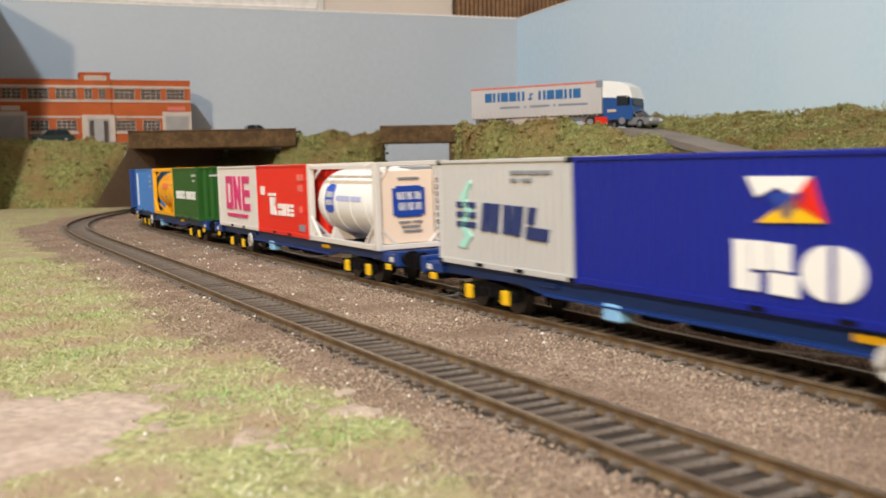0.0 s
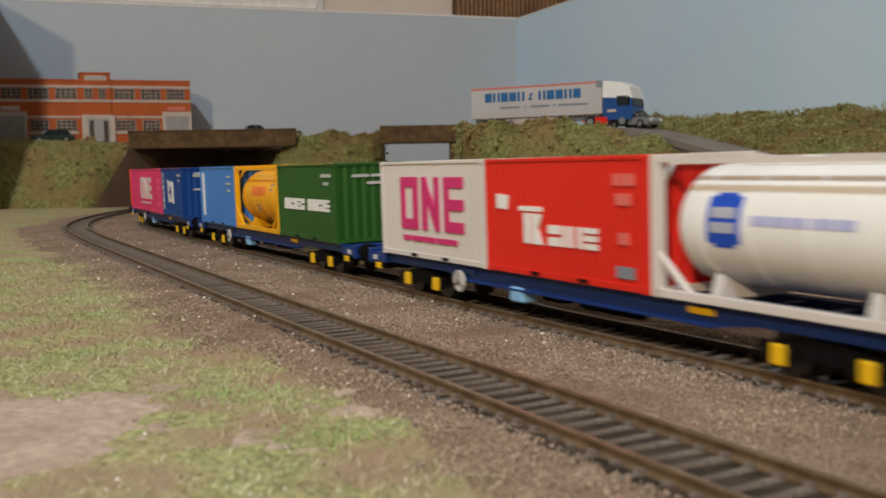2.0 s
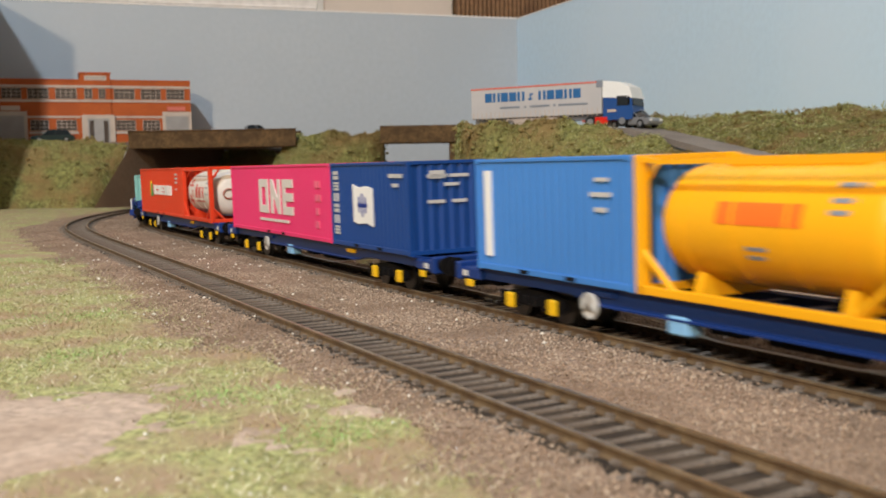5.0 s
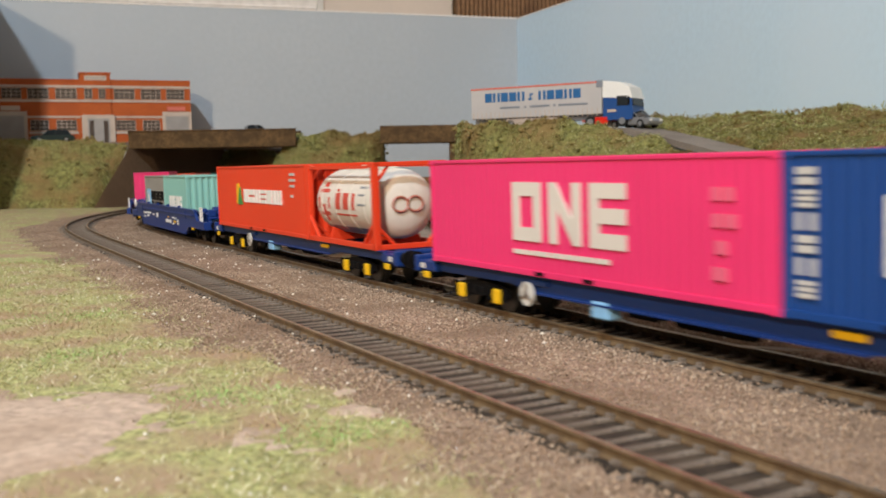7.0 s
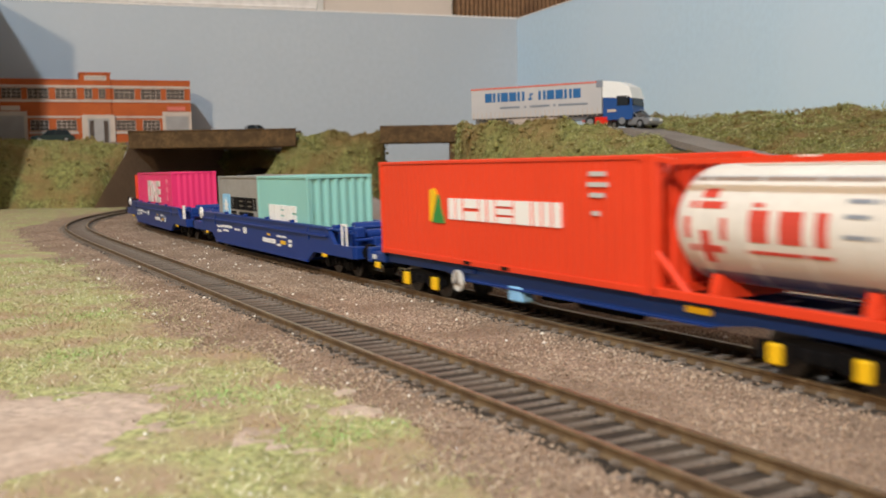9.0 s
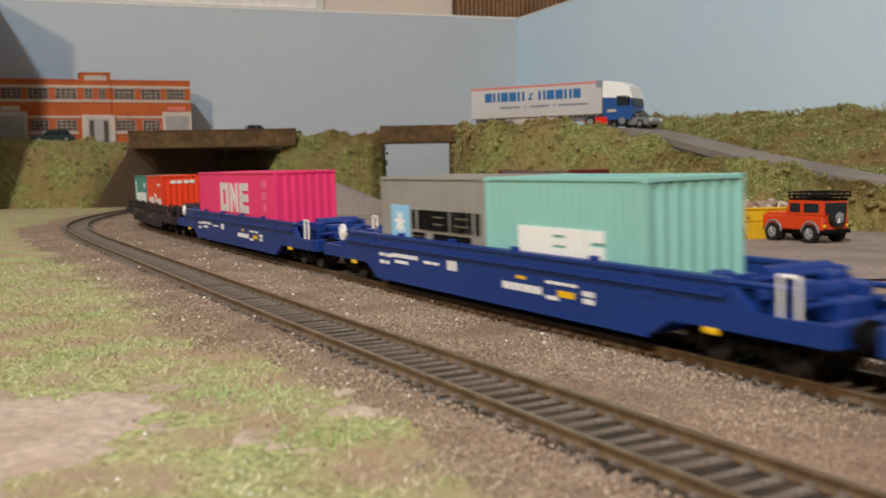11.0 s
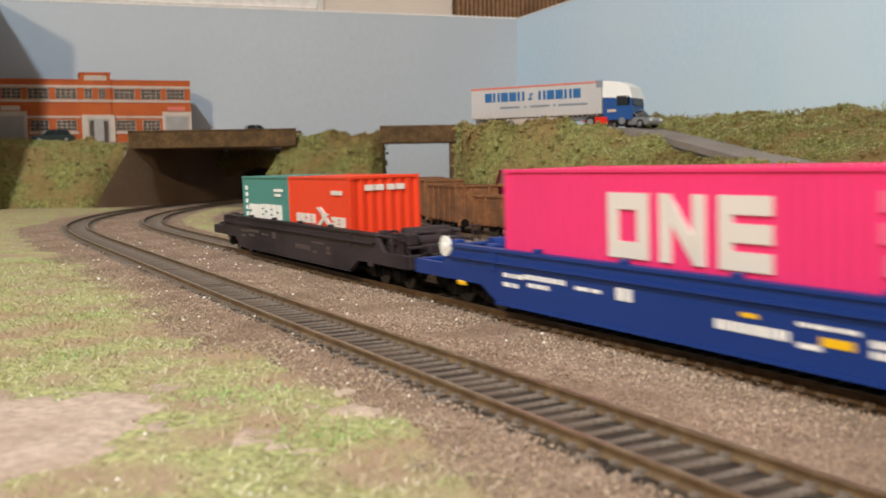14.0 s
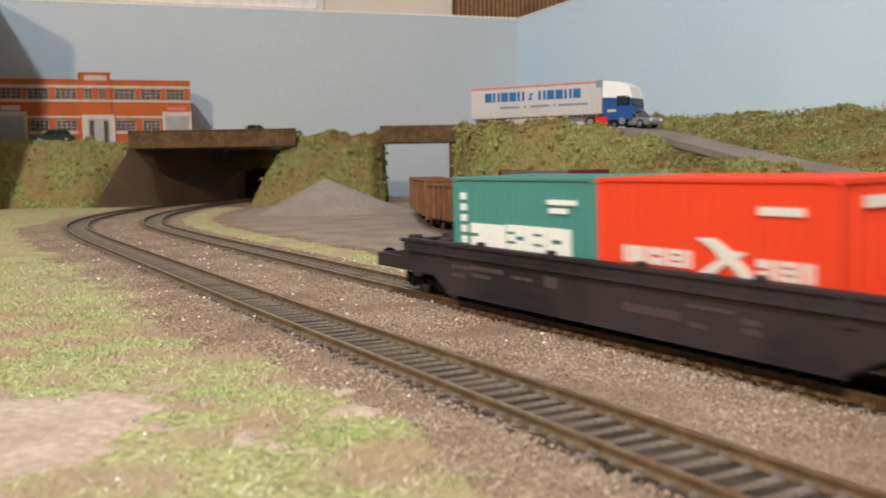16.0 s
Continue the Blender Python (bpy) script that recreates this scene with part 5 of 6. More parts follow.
def tunnel():
    """Dark lining that hides the line once it has passed under the bridge."""
    t = thing("tunnel", "dark brown card tunnel under the road bridge", "tunnel", kind="structure")
    for w, first in ((-42, -1590), (112, -1640)):
        bm = bmesh.new()
        g = []
        for s in np.arange(-2700, first, 20.0):
            x, y, _ = along(s, w)
            x2, y2, _ = along(s, w + (4 if w > 0 else -4))
            g.append([bm.verts.new(p) for p in ((x, y, -5), (x, y, 84), (x2, y2, 84), (x2, y2, -5))])
        for r0, r1 in zip(g, g[1:]):
            for i in range(4):
                bm.faces.new((r0[i], r0[(i + 1) % 4], r1[(i + 1) % 4], r1[i]))
        part("lining_wall", bm, TUNNEL, t)
    bm = bmesh.new()
    g = []
    for s in np.arange(-2700, -1580, 20.0):
        g.append([bm.verts.new((*along(s, w)[:2], z)) for w, z in ((-44, 76.5), (-44, 79), (114, 79), (114, 76.5))])
    for r0, r1 in zip(g, g[1:]):
        for i in range(4):
            bm.faces.new((r0[i], r0[(i + 1) % 4], r1[(i + 1) % 4], r1[i]))
    part("lining_roof", bm, TUNNEL, t)
    x, y, th = along(-2695)
    part("end_wall", B(-2, 2, -120, 60, -5, 76), TUNNEL, t, "", P(x, y, 0, math.degrees(th)))
    # retaining wall along the cutting, splayed at the mouth
    for pts in ([(-446, 1477, 82), (-475, 1395, -5), (-340, 1775, -5), (-340, 1775, 82)],):
        bm = bmesh.new()
        v = [bm.verts.new(p) for p in pts]
        bm.faces.new(v)
        r = bmesh.ops.extrude_face_region(bm, geom=bm.faces[:])
        for q in r["geom"]:
            if isinstance(q, bmesh.types.BMVert):
                q.co += Vector((0, 5, 0))
        part("wing_wall", bm, TUNNEL, t)


def bridges():
    b = thing("girder_bridge", "dark timber-sided road bridge over the running lines", "bridge")
    part("girder", B(-430, -200, 1418, 1422, 78, 101, bevel=0.6), TIMBER, b, "dark timber side girder")
    part("girder", B(-430, -200, 1474, 1478, 78, 101, bevel=0.6), TIMBER, b, "dark timber side girder")
    part("deck", B(-430, -200, 1422, 1474, 86, 90), ROAD, b)
    part("top_rail", B(-431, -199, 1416.5, 1423, 101, 102.5, bevel=0.3), TIMBER, b)
    b = thing("girder_bridge", "dark timber-sided bridge over the siding", "bridge")
    part("girder", B(-84, 22, 1418, 1422, 80, 104, bevel=0.6), TIMBER, b, "dark timber side girder")
    part("girder", B(-84, 22, 1474, 1478, 80, 104, bevel=0.6), TIMBER, b, "dark timber side girder")
    part("deck", B(-84, 22, 1422, 1474, 86, 90), ROAD, b)
    part("pier", B(11, 21, 1423, 1473, -5, 86, bevel=0.5), TIMBER, b, "dark timber pier")


def beyond_the_board():
    """What shows of the room over the boards."""
    m = P(C0.x, C0.y, 0, YAW)
    w = thing("slatted_panel", "brown slatted timber panel on the room's wall", "wood panel", m)
    for i in range(40):
        part("slat", B(222 + i * 12.6, 230.5 + i * 12.6, 868, 886, 250, 900, bevel=1.0), SLAT, w)
    part("backing", B(219, 730, 886, 900, 250, 900), TIMBER, w)
    w = thing("window_frame", "white painted window panelling fixed to the room's wall", "window panelling", m)
    part("board", B(-1600, -156, 888, 900, 458, 700, bevel=1.5), BOARD_EDGE, w)
    part("moulding", B(-1590, -160, 880, 900, 452, 459, bevel=2), BOARD_EDGE, w)
    part("end_trim", B(-158, -140, 884, 900, 450, 702, bevel=1.5), CEIL, w)


room()
ground()
backscene()
earthworks()
tunnel()
bridges()
beyond_the_board()
verge()
lay_track("far_track", "weathered model railway track in brown ballast", 0.0, -2690, 2430, (-900, 120))
lay_track("near_track", "weathered model railway track nearest the grass", NEAR, -2690, 2430, (-900, 120))
build_train()


# ---- things on the layout ----
BRICK = mat("orange_brick_card", (0.43, 0.095, 0.022), 0.8, vary=0.12, grain=500, bump=0.15, second=(0.37, 0.08, 0.02), stain=30)
STONE = mat("pale_stone_band", (0.52, 0.425, 0.36), 0.8, vary=0.06)
GLASS_DARK = mat("printed_window_pane", (0.085, 0.065, 0.055), 0.25, vary=0.2, grain=200)
SHUTTER = mat("grey_shutter", (0.33, 0.31, 0.30), 0.6, vary=0.06)
RUST = mat("rusty_brown_paint", (0.20, 0.085, 0.035), 0.8, vary=0.3, grain=300, second=(0.13, 0.06, 0.03), stain=70)
MAROON = mat("maroon_paint", (0.10, 0.008, 0.006), 0.55, vary=0.15, grain=300, second=(0.075, 0.008, 0.006), stain=40)
TARP = mat("brown_sheet", (0.15, 0.11, 0.085), 0.8, vary=0.15, stain=30)
TAN = mat("tan_edge", (0.36, 0.17, 0.05), 0.8, vary=0.2)
TYRE = mat("black_tyre", (0.012, 0.012, 0.012), 0.8, vary=0.2)
GLASS = mat("tinted_vehicle_glass", (0.02, 0.025, 0.03), 0.08, vary=0.1, bump=0)
ORANGE = paint("orange_body_paint", (0.60, 0.055, 0.012), 0.35)
SKIP = mat("yellow_skip_paint", (0.62, 0.38, 0.012), 0.5, vary=0.1, second=(0.48, 0.28, 0.015), stain=60)
CURTAIN = mat("grey_curtain_side", (0.50, 0.475, 0.47), 0.6, vary=0.04, second=(0.46, 0.44, 0.44), stain=20)
CAB_BLUE = paint("cab_blue_paint", (0.02, 0.075, 0.25), 0.35)
SILVER = mat("silver_car_paint", (0.36, 0.37, 0.39), 0.3, 0.5, vary=0.05)
BOTTLE = mat("bottle_green_car_paint", (0.014, 0.03, 0.028), 0.3, vary=0.1)
RED_SIGN = paint("faded_red_sign", (0.62, 0.16, 0.12))


def factory():
    b = thing("factory_building", "two-storey orange brick factory with stone bands", "building", P(*corner(600, 109), 91, YAW))
    D, KX = 62.0, 0.776

    def fbox(bm, xa, xb, *r, **k):
        return box(bm, xa * KX, xb * KX, *r, **k)

    def F(*r, **k):
        return fbox(bmesh.new(), *r, **k)

    x0, x1, t0, t1 = -352.0, 0.0, -206.0, -150.0
    part("wall", F(x0, x1, 0, D, 0, 92), BRICK, b)
    part("tower", F(t0, t1, -3.2, D, 0, 101.5), BRICK, b)
    part("roof", F(x0 + 3, x1 - 3, 3, D - 3, 92, 93), SHUTTER, b)
    part("coping", F(x0 - 0.8, x1 + 0.8, -1, D + 1, 91, 93), BRICK, b)
    part("tower_coping", F(t0 - 1.2, t1 + 1.2, -4.6, D + 1, 101, 103.4, bevel=0.3), BRICK, b)
    part("name_panel", F(t0 + 9, t1 - 7, -4.0, -3, 91.5, 98.5), STONE, b, "pale name panel on the tower")
    bm = bmesh.new()
    for i in range(6):
        fbox(bm, t0 + 12 + i * 6, t0 + 16 + i * 6, -4.2, -3.9, 93.5, 97)
    part("name_lettering", bm, SHUTTER, b, "grey lettering bars")
    for nm, z0, z1 in (("parapet_band", 80.5, 84), ("sill_band", 59.5, 62.8), ("lintel_band", 36, 39)):
        part(nm, F(x0 - 0.5, t0, -1.4, 0, z0, z1, bevel=0.2), STONE, b, "pale stone band")
        part(nm, F(t1, x1 + 0.5, -1.4, 0, z0, z1, bevel=0.2), STONE, b, "pale stone band")
        if z0 > 50:
            part(nm, F(t0 - 0.6, t1 + 0.6, -4.6, -3.2, z0, z1, bevel=0.2), STONE, b, "pale stone band")

    def window(xa, xb, z0, z1, y=0.0, nx=4, nz=3):
        w = part("window", F(xa, xb, y - 0.5, y + 0.2, z0, z1), GLASS_DARK, b, "small-paned factory window")
        bm = bmesh.new()
        for i in range(nx + 1):
            x = xa + (xb - xa) * i / nx
            fbox(bm, x - 0.32, x + 0.32, y - 1.1, y - 0.4, z0, z1)
        for i in range(nz + 1):
            z = z0 + (z1 - z0) * i / nz
            fbox(bm, xa, xb, y - 1.05, y - 0.45, z - 0.32, z + 0.32)
        part("glazing_grid", bm, STONE, w, "pale glazing bars")

    up = ((-144, -106), (-94, -57), (-46, -12))
    for a, c in up:
        window(a, c, 64, 79.5)
        window(-356 - c, -356 - a, 64, 79.5)
    for a, c in ((-142, -106), (-92, -60)):
        window(a, c, 17.5, 33)
        window(-356 - c, -356 - a, 17.5, 33)
        part("sill", F(a - 3, c + 3, -1.6, 0, 12.6, 16.4), STONE, b, "pale stone sill")
        part("sill", F(-356 - c - 3, -356 - a + 3, -1.6, 0, 12.6, 16.4), STONE, b, "pale stone sill")
    for a, c in ((-198, -184), (-172, -160)):
        window(a, c, 64, 79.5, -3.2, 2)
    s = part("door_surround", F(t0 + 1.5, t1 + 6, -5.6, -3, 0, 40.5, bevel=0.4), STONE, b, "pale stone door surround")
    part("doorway", F(t0 + 12, t1 - 4, -6.0, -5.5, 0, 35), SHUTTER, b, "recessed grey doorway")
    for x in (t0 + 15, t1 - 15):
        part("door_leaf", F(x, x + 8, -6.4, -5.9, 0, 32), GLASS_DARK, b, "dark glazed door leaf")
    for xa, xb in ((-55, 0.8), (-356.8, -301)):
        part("garage_surround", F(xa, xb, -2.6, 0, 0, 45.5, bevel=0.3), STONE, b, "pale garage surround")
        sh = part("roller_shutter", F(xa + 6, xb - 6, -3.2, -2.5, 0, 39), SHUTTER, b, "grey roller shutter")
        bm = bmesh.new()
        for z in range(2, 38, 3):
            fbox(bm, xa + 6, xb - 6, -3.5, -3.1, z, z + 1.8)
        part("shutter_slat", bm, SHUTTER, sh)
        part("sign", F(xa + 10, xa + 44, -2.4, -0.2, 47, 53.5, bevel=0.3), RED_SIGN if xa > -100 else STONE, b, "small faded sign board")


def wheel(parent, x, y, r, width, rim, name="wheel"):
    bm = bmesh.new()
    cyl(bm, (x, y, r), r, width, "y", 24)
    w = part(name, bm, TYRE, parent, "black wheel", None, True)
    bm = bmesh.new()
    d = -1 if y < 0 else 1
    cyl(bm, (x, y + d * width * 0.5, r), r * 0.6, 0.5, "y", 18)
    for k in range(5):
        a = k * 1.2566
        rod(bm, (x, y + d * (width * 0.5 + 0.3), r), (x + 0.55 * r * math.cos(a), y + d * (width * 0.5 + 0.3), r + 0.55 * r * math.sin(a)), r * 0.09, 5)
    part("rim", bm, rim, w, "bright wheel rim")


def lorry():
    t = thing("articulated_lorry", "grey curtain-sided articulated lorry with blue cab", "lorry", P(42, 1152, 84.0, -34.6))

    tr = part("trailer", B(0, 179, -16.6, 16.6, 15.5, 52, bevel=0.5), CURTAIN, t, "grey curtain-sided trailer")
    bm = bmesh.new()
    for i in range(28):
        x = 3 + i * 6.3
        for y in (-16.8, 16.8):
            box(bm, x, x + 0.9, y - 0.25, y + 0.25, 13.5, 23)
    part("curtain_strap", bm, STONE, tr)
    part("roof_rail", B(-0.3, 174, -17.0, 17.0, 51, 53.2, bevel=0.3), RED_SIGN, tr, "red roof rail")
    part("headboard", B(172, 180.5, -17.1, 17.1, 46, 54, bevel=0.4), INK_GREY, tr, "dark front roof corner")
    lorry_blue = paint_of("lorry_blue", (0.03, 0.13, 0.32))
    for x, kinds in ((20.5, "onoon"), (96.0, "noono")):
        bars(tr, "lettering", lorry_blue, -16.7, -0.4, marks(x, 35.4, 11.0, 9.8, 1.8, kinds, 0.34), "blue letter blocks")
    bars(tr, "lettering", lorry_blue, -16.7, -0.35, [(82, 87, 36, 38), (84, 86, 38, 44), (86, 89, 42, 44)], "small blue mark")
    bars(tr, "small_print", INK_GREY, -16.7, -0.3, words(42, 27, 2.4, (28,), 1) + words(76, 27, 2.4, (3,), 1) + words(84, 27, 2.4, (27,), 1) + words(116, 27, 2.4, (3,), 1) + words(123, 27, 2.4, (38,), 1), "grey lettering bars")
    part("chassis", B(2, 178, -10, 10, 9.5, 15.5), INK_GREY, tr)
    bm = bmesh.new()
    box(bm, 50, 120, -15.5, -14.5, 6.5, 14)
    box(bm, 50, 120, 14.5, 15.5, 6.5, 14)
    part("side_guard", bm, STONE, tr, "pale side guards")
    for x in (22, 39, 56):
        for y in (-13, 13):
            wheel(t, x, y, 6.4, 5, SILVER)
    c = part("cab", prism(bmesh.new(), [(180, 8), (216, 8), (217.5, 16), (216, 30), (212.5, 43), (181, 43)], -16, 16), CAB_BLUE, t, "blue tractor cab")
    part("wind_deflector", prism(bmesh.new(), [(180, 34), (217, 32), (213, 45), (200, 51), (184, 53), (180, 53)], -16.2, 16.2), WHITE, c, "white roof fairing")
    part("windscreen", prism(bmesh.new(), [(216.4, 24), (218, 24), (214.6, 38), (213, 38)], -14.5, 14.5), GLASS, c, "dark windscreen")
    for y in (-16.2, 16.2):
        part("side_window", prism(bmesh.new(), [(198, 24), (212, 24), (210, 35), (198, 35)], y - 0.3, y + 0.3), GLASS, c, "dark side window")
        part("mirror", B(212.5, 214.5, y * 1.16 - 1, y * 1.16 + 1, 26, 34, bevel=0.3), BLACK, c, "black mirror")
        part("decal", B(186, 197, y - 0.35, y + 0.35, 17, 20), STONE, c, "pale stripe")
    part("tractor_chassis", B(150, 214, -9, 9, 7, 12), RED_SIGN, t, "red tractor chassis")
    for y in (-1, 1):
        part("side_skirt", B(170, 186, y * 15 - 1, y * 15 + 1, 4, 12, bevel=0.4), C_RED, t, "red side skirt")
        wheel(t, 204, y * 13.5, 6.6, 4.6, SILVER)
        wheel(t, 164, y * 13.0, 6.6, 6.0, SILVER)


def car(label, body, m, roof_mat=None, length=56.0):
    k = length / 56.0
    c = thing("parked_car", label, "car", m)
    bm = prism(bmesh.new(), [(-28 * k, 3), (27 * k, 3), (28 * k, 7), (26 * k, 9.4), (14 * k, 10.6), (-25 * k, 11), (-28 * k, 9)], -11, 11)
    bmesh.ops.bevel(bm, geom=bm.edges[:], offset=0.7, segments=2, affect="EDGES")
    part("body", bm, body, c, "", None, True)
    bm = prism(bmesh.new(), [(-24 * k, 10.6), (14 * k, 10.6), (5 * k, 17), (2 * k, 18.2), (-16 * k, 18.4), (-20 * k, 17.4)], -9.6, 9.6)
    bmesh.ops.bevel(bm, geom=bm.edges[:], offset=0.8, segments=2, affect="EDGES")
    part("cabin", bm, GLASS, c, "dark glazed cabin", None, True)
    part("roof", B(-17 * k, 3 * k, -9.0, 9.0, 18.0, 18.9, bevel=0.4), roof_mat or body, c)
    bm = bmesh.new()
    for y in (-9.7, 9.7):
        for a, b2 in ((13, 4), (-3, -4), (-23, -19)):
            rod(bm, (a * k, y, 10.6), (b2 * k, y * 0.94, 18.2), 0.5, 6)
    part("pillar", bm, body, c)
    for x in (-17 * k, 17 * k):
        for y in (-10.2, 10.2):
            wheel(c, x, y, 4.2, 2.8, SILVER)
    for y in (-7.5, 7.5):
        part("headlight", B(27.2 * k, 28.3 * k, y - 1.8, y + 1.8, 6.4, 8.4, bevel=0.3), WHITE, c, "clear headlight")
        part("tail_light", B(-28.3 * k, -27.4 * k, y - 1.6, y + 1.6, 7, 9, bevel=0.3), INK_RED, c, "red tail light")
    return c


def off_roader():
    r = thing("off_road_car", "orange boxy off-road car with black roof rack", "off-road car", P(222, 628, -2.4, 116))
    bm = bmesh.new()
    box(bm, -24, 25, -11, 11, 7.5, 16.2, 0.8)
    b = part("body", bm, ORANGE, r, "orange lower body")
    bm = prism(bmesh.new(), [(-24, 16), (6, 16), (3.4, 25.6), (-23.4, 25.6)], -10.6, 10.6)
    bmesh.ops.bevel(bm, geom=bm.edges[:], offset=0.6, segments=2, affect="EDGES")
    part("cabin", bm, ORANGE, r, "orange upper body")
    part("bonnet", B(6, 24.4, -8.6, 8.6, 15.8, 17.6, bevel=0.7), ORANGE, r)
    for y in (-10.75, 10.75):
        for a, c in ((-21, -9.5), (-6.5, 1.5)):
            part("side_window", B(a, c, y - 0.15, y + 0.15, 18.2, 23.6), GLASS, r, "dark side window")
        for x in (-15, 15):
            bm = bmesh.new()
            for k in range(9):
                a0, a1 = math.pi * k / 9, math.pi * (k + 1) / 9
                rod(bm, (x + 6.6 * math.cos(a0), y * 1.04, 6.4 + 6.4 * math.sin(a0)), (x + 6.6 * math.cos(a1), y * 1.04, 6.4 + 6.4 * math.sin(a1)), 0.7, 6)
            part("wheel_arch", bm, SILVER if y > 0 else BLACK, r, "grey wheel arch lip")
    part("windscreen", prism(bmesh.new(), [(5.6, 17.6), (6.2, 17.6), (4.2, 24.4), (3.6, 24.4)], -9, 9), GLASS, r, "dark windscreen")
    part("rear_window", B(-24.4, -23.8, -8.5, 8.5, 17.5, 24), GLASS, r, "dark rear window")
    part("roof", B(-24, 3.6, -10.4, 10.4, 25.4, 26.6, bevel=0.4), BLACK, r, "black roof")
    rk = part("roof_rack", B(-25, 3, -10.6, 10.6, 27.4, 28.0), BLACK, r, "black roof rack")
    bm = bmesh.new()
    for x in np.arange(-25, 3.1, 4.6):
        rod(bm, (x, -10.6, 27), (x, -10.6, 30.2), 0.4, 5)
        rod(bm, (x, 10.6, 27), (x, 10.6, 30.2), 0.4, 5)
        rod(bm, (x, -10.6, 28.2), (x, 10.6, 28.2), 0.5, 5)
    for y in (-10.6, 10.6):
        rod(bm, (-25, y, 30.2), (3, y, 30.2), 0.5, 6)
    for x in (-25, 3):
        rod(bm, (x, -10.6, 30.2), (x, 10.6, 30.2), 0.5, 6)
    for x in (-20, 0):
        for y in (-9, 9):
            rod(bm, (x, y, 26), (x, y, 28), 0.6, 5)
    part("rack_rail", bm, BLACK, rk)
    for y in (-9, 9):
        for z in (9.5, 12.5):
            part("tail_light", B(-24.6, -23.9, y - 1.0, y + 1.0, z, z + 1.8, bevel=0.2), INK_RED if z > 11 else YELLOW, r, "small tail light")
        part("headlight", B(24.4, 25.4, y * 0.8 - 1.8, y * 0.8 + 1.8, 10.5, 14, bevel=0.5), WHITE, r, "round headlight")
    part("bumper", B(-26, -24, -10.5, 10.5, 6, 8.4, bevel=0.4), BLACK, r, "black rear bumper")
    part("chassis", B(-23, 24, -8, 8, 4.5, 7.8), BLACK, r, "black chassis")
    for x in (-15, 15):
        for y in (-10.4, 10.4):
            wheel(r, x, y, 5.6, 3.8, SILVER)
    bm = bmesh.new()
    cyl(bm, (-26, 1.0, 15.4), 5.6, 3.2, "x", 24)
    sp = part("spare_wheel", bm, TYRE, r, "black spare wheel", None, True)
    bm = bmesh.new()
    cyl(bm, (-27.8, 1.0, 15.4), 3.2, 0.6, "x", 16)
    for k in range(5):
        a = k * 1.2566
        rod(bm, (-28.1, 1.0, 15.4), (-28.1, 1.0 + 3.4 * math.cos(a), 15.4 + 3.4 * math.sin(a)), 0.5, 5)
    part("rim", bm, SILVER, sp, "bright wheel rim")


def skip():
    k = thing("builders_skip", "yellow builder's skip filled with rubble", "skip", P(203, 660, -2.4, 8))
    bm = bmesh.new()
    o = [(-19, 19.5), (19, 19.5), (19, 18.6), (12, 0), (-12, 0), (-19, 18.6)]
    prism(bm, o, -12, -11)
    prism(bm, o, 11, 12)
    prism(bm, [(-12, 0), (12, 0), (12, 1), (-12, 1)], -11, 11)
    prism(bm, [(-19, 19.5), (-12, 0), (-11, 0), (-18, 19.5)], -11, 11)
    prism(bm, [(19, 19.5), (12, 0), (11, 0), (18, 19.5)], -11, 11)
    part("body", bm, SKIP, k)
    bm = bmesh.new()
    for y in (-12.3, 12.3):
        rod(bm, (-19.5, y, 19.4), (19.5, y, 19.4), 0.8, 6)
        rod(bm, (-16.5, y, 12), (16.5, y, 12), 0.5, 6)
        for x in (-8, 8):
            rod(bm, (x * 0.8, y, 1), (x, y, 19), 0.5, 6)
    for x in (-19, 19):
        rod(bm, (x, -12, 19.4), (x, 12, 19.4), 0.8, 6)
    part("rim", bm, SKIP, k)
    bm = bmesh.new()
    for y in (-13, 13):
        for x in (-13, 13):
            cyl(bm, (x, y, 15.5), 1.3, 1.6, "y", 10)
    part("lifting_lug", bm, SKIP, k)
    rng = random.Random(12)
    bm = bmesh.new()
    box(bm, -16.6, 16.6, -10.9, 10.9, 10, 17)
    n0 = 0
    for i in range(46):
        q = rng.uniform(1.6, 4.2)
        c = len(bm.verts)
        box(bm, -q, q, -q * 0.6, q * 0.6, -q * 0.5, q * 0.5)
        bm.verts.ensure_lookup_table()
        m = Matrix.Translation((rng.uniform(-14, 14), rng.uniform(-9, 9), 17 + rng.uniform(0, 5))) @ Euler((rng.uniform(0, 3), rng.uniform(0, 3), rng.uniform(0, 3))).to_matrix().to_4x4()
        for v in bm.verts[c:]:
            v.co = m @ v.co
    tagged(part("rubble", bm, random_mat("rubble_mix", [(0.45, 0.36, 0.30), (0.30, 0.22, 0.18), (0.60, 0.52, 0.45), (0.24, 0.16, 0.13), (0.40, 0.25, 0.18)]), k, "mixed brick and timber rubble"), kind="stuff")


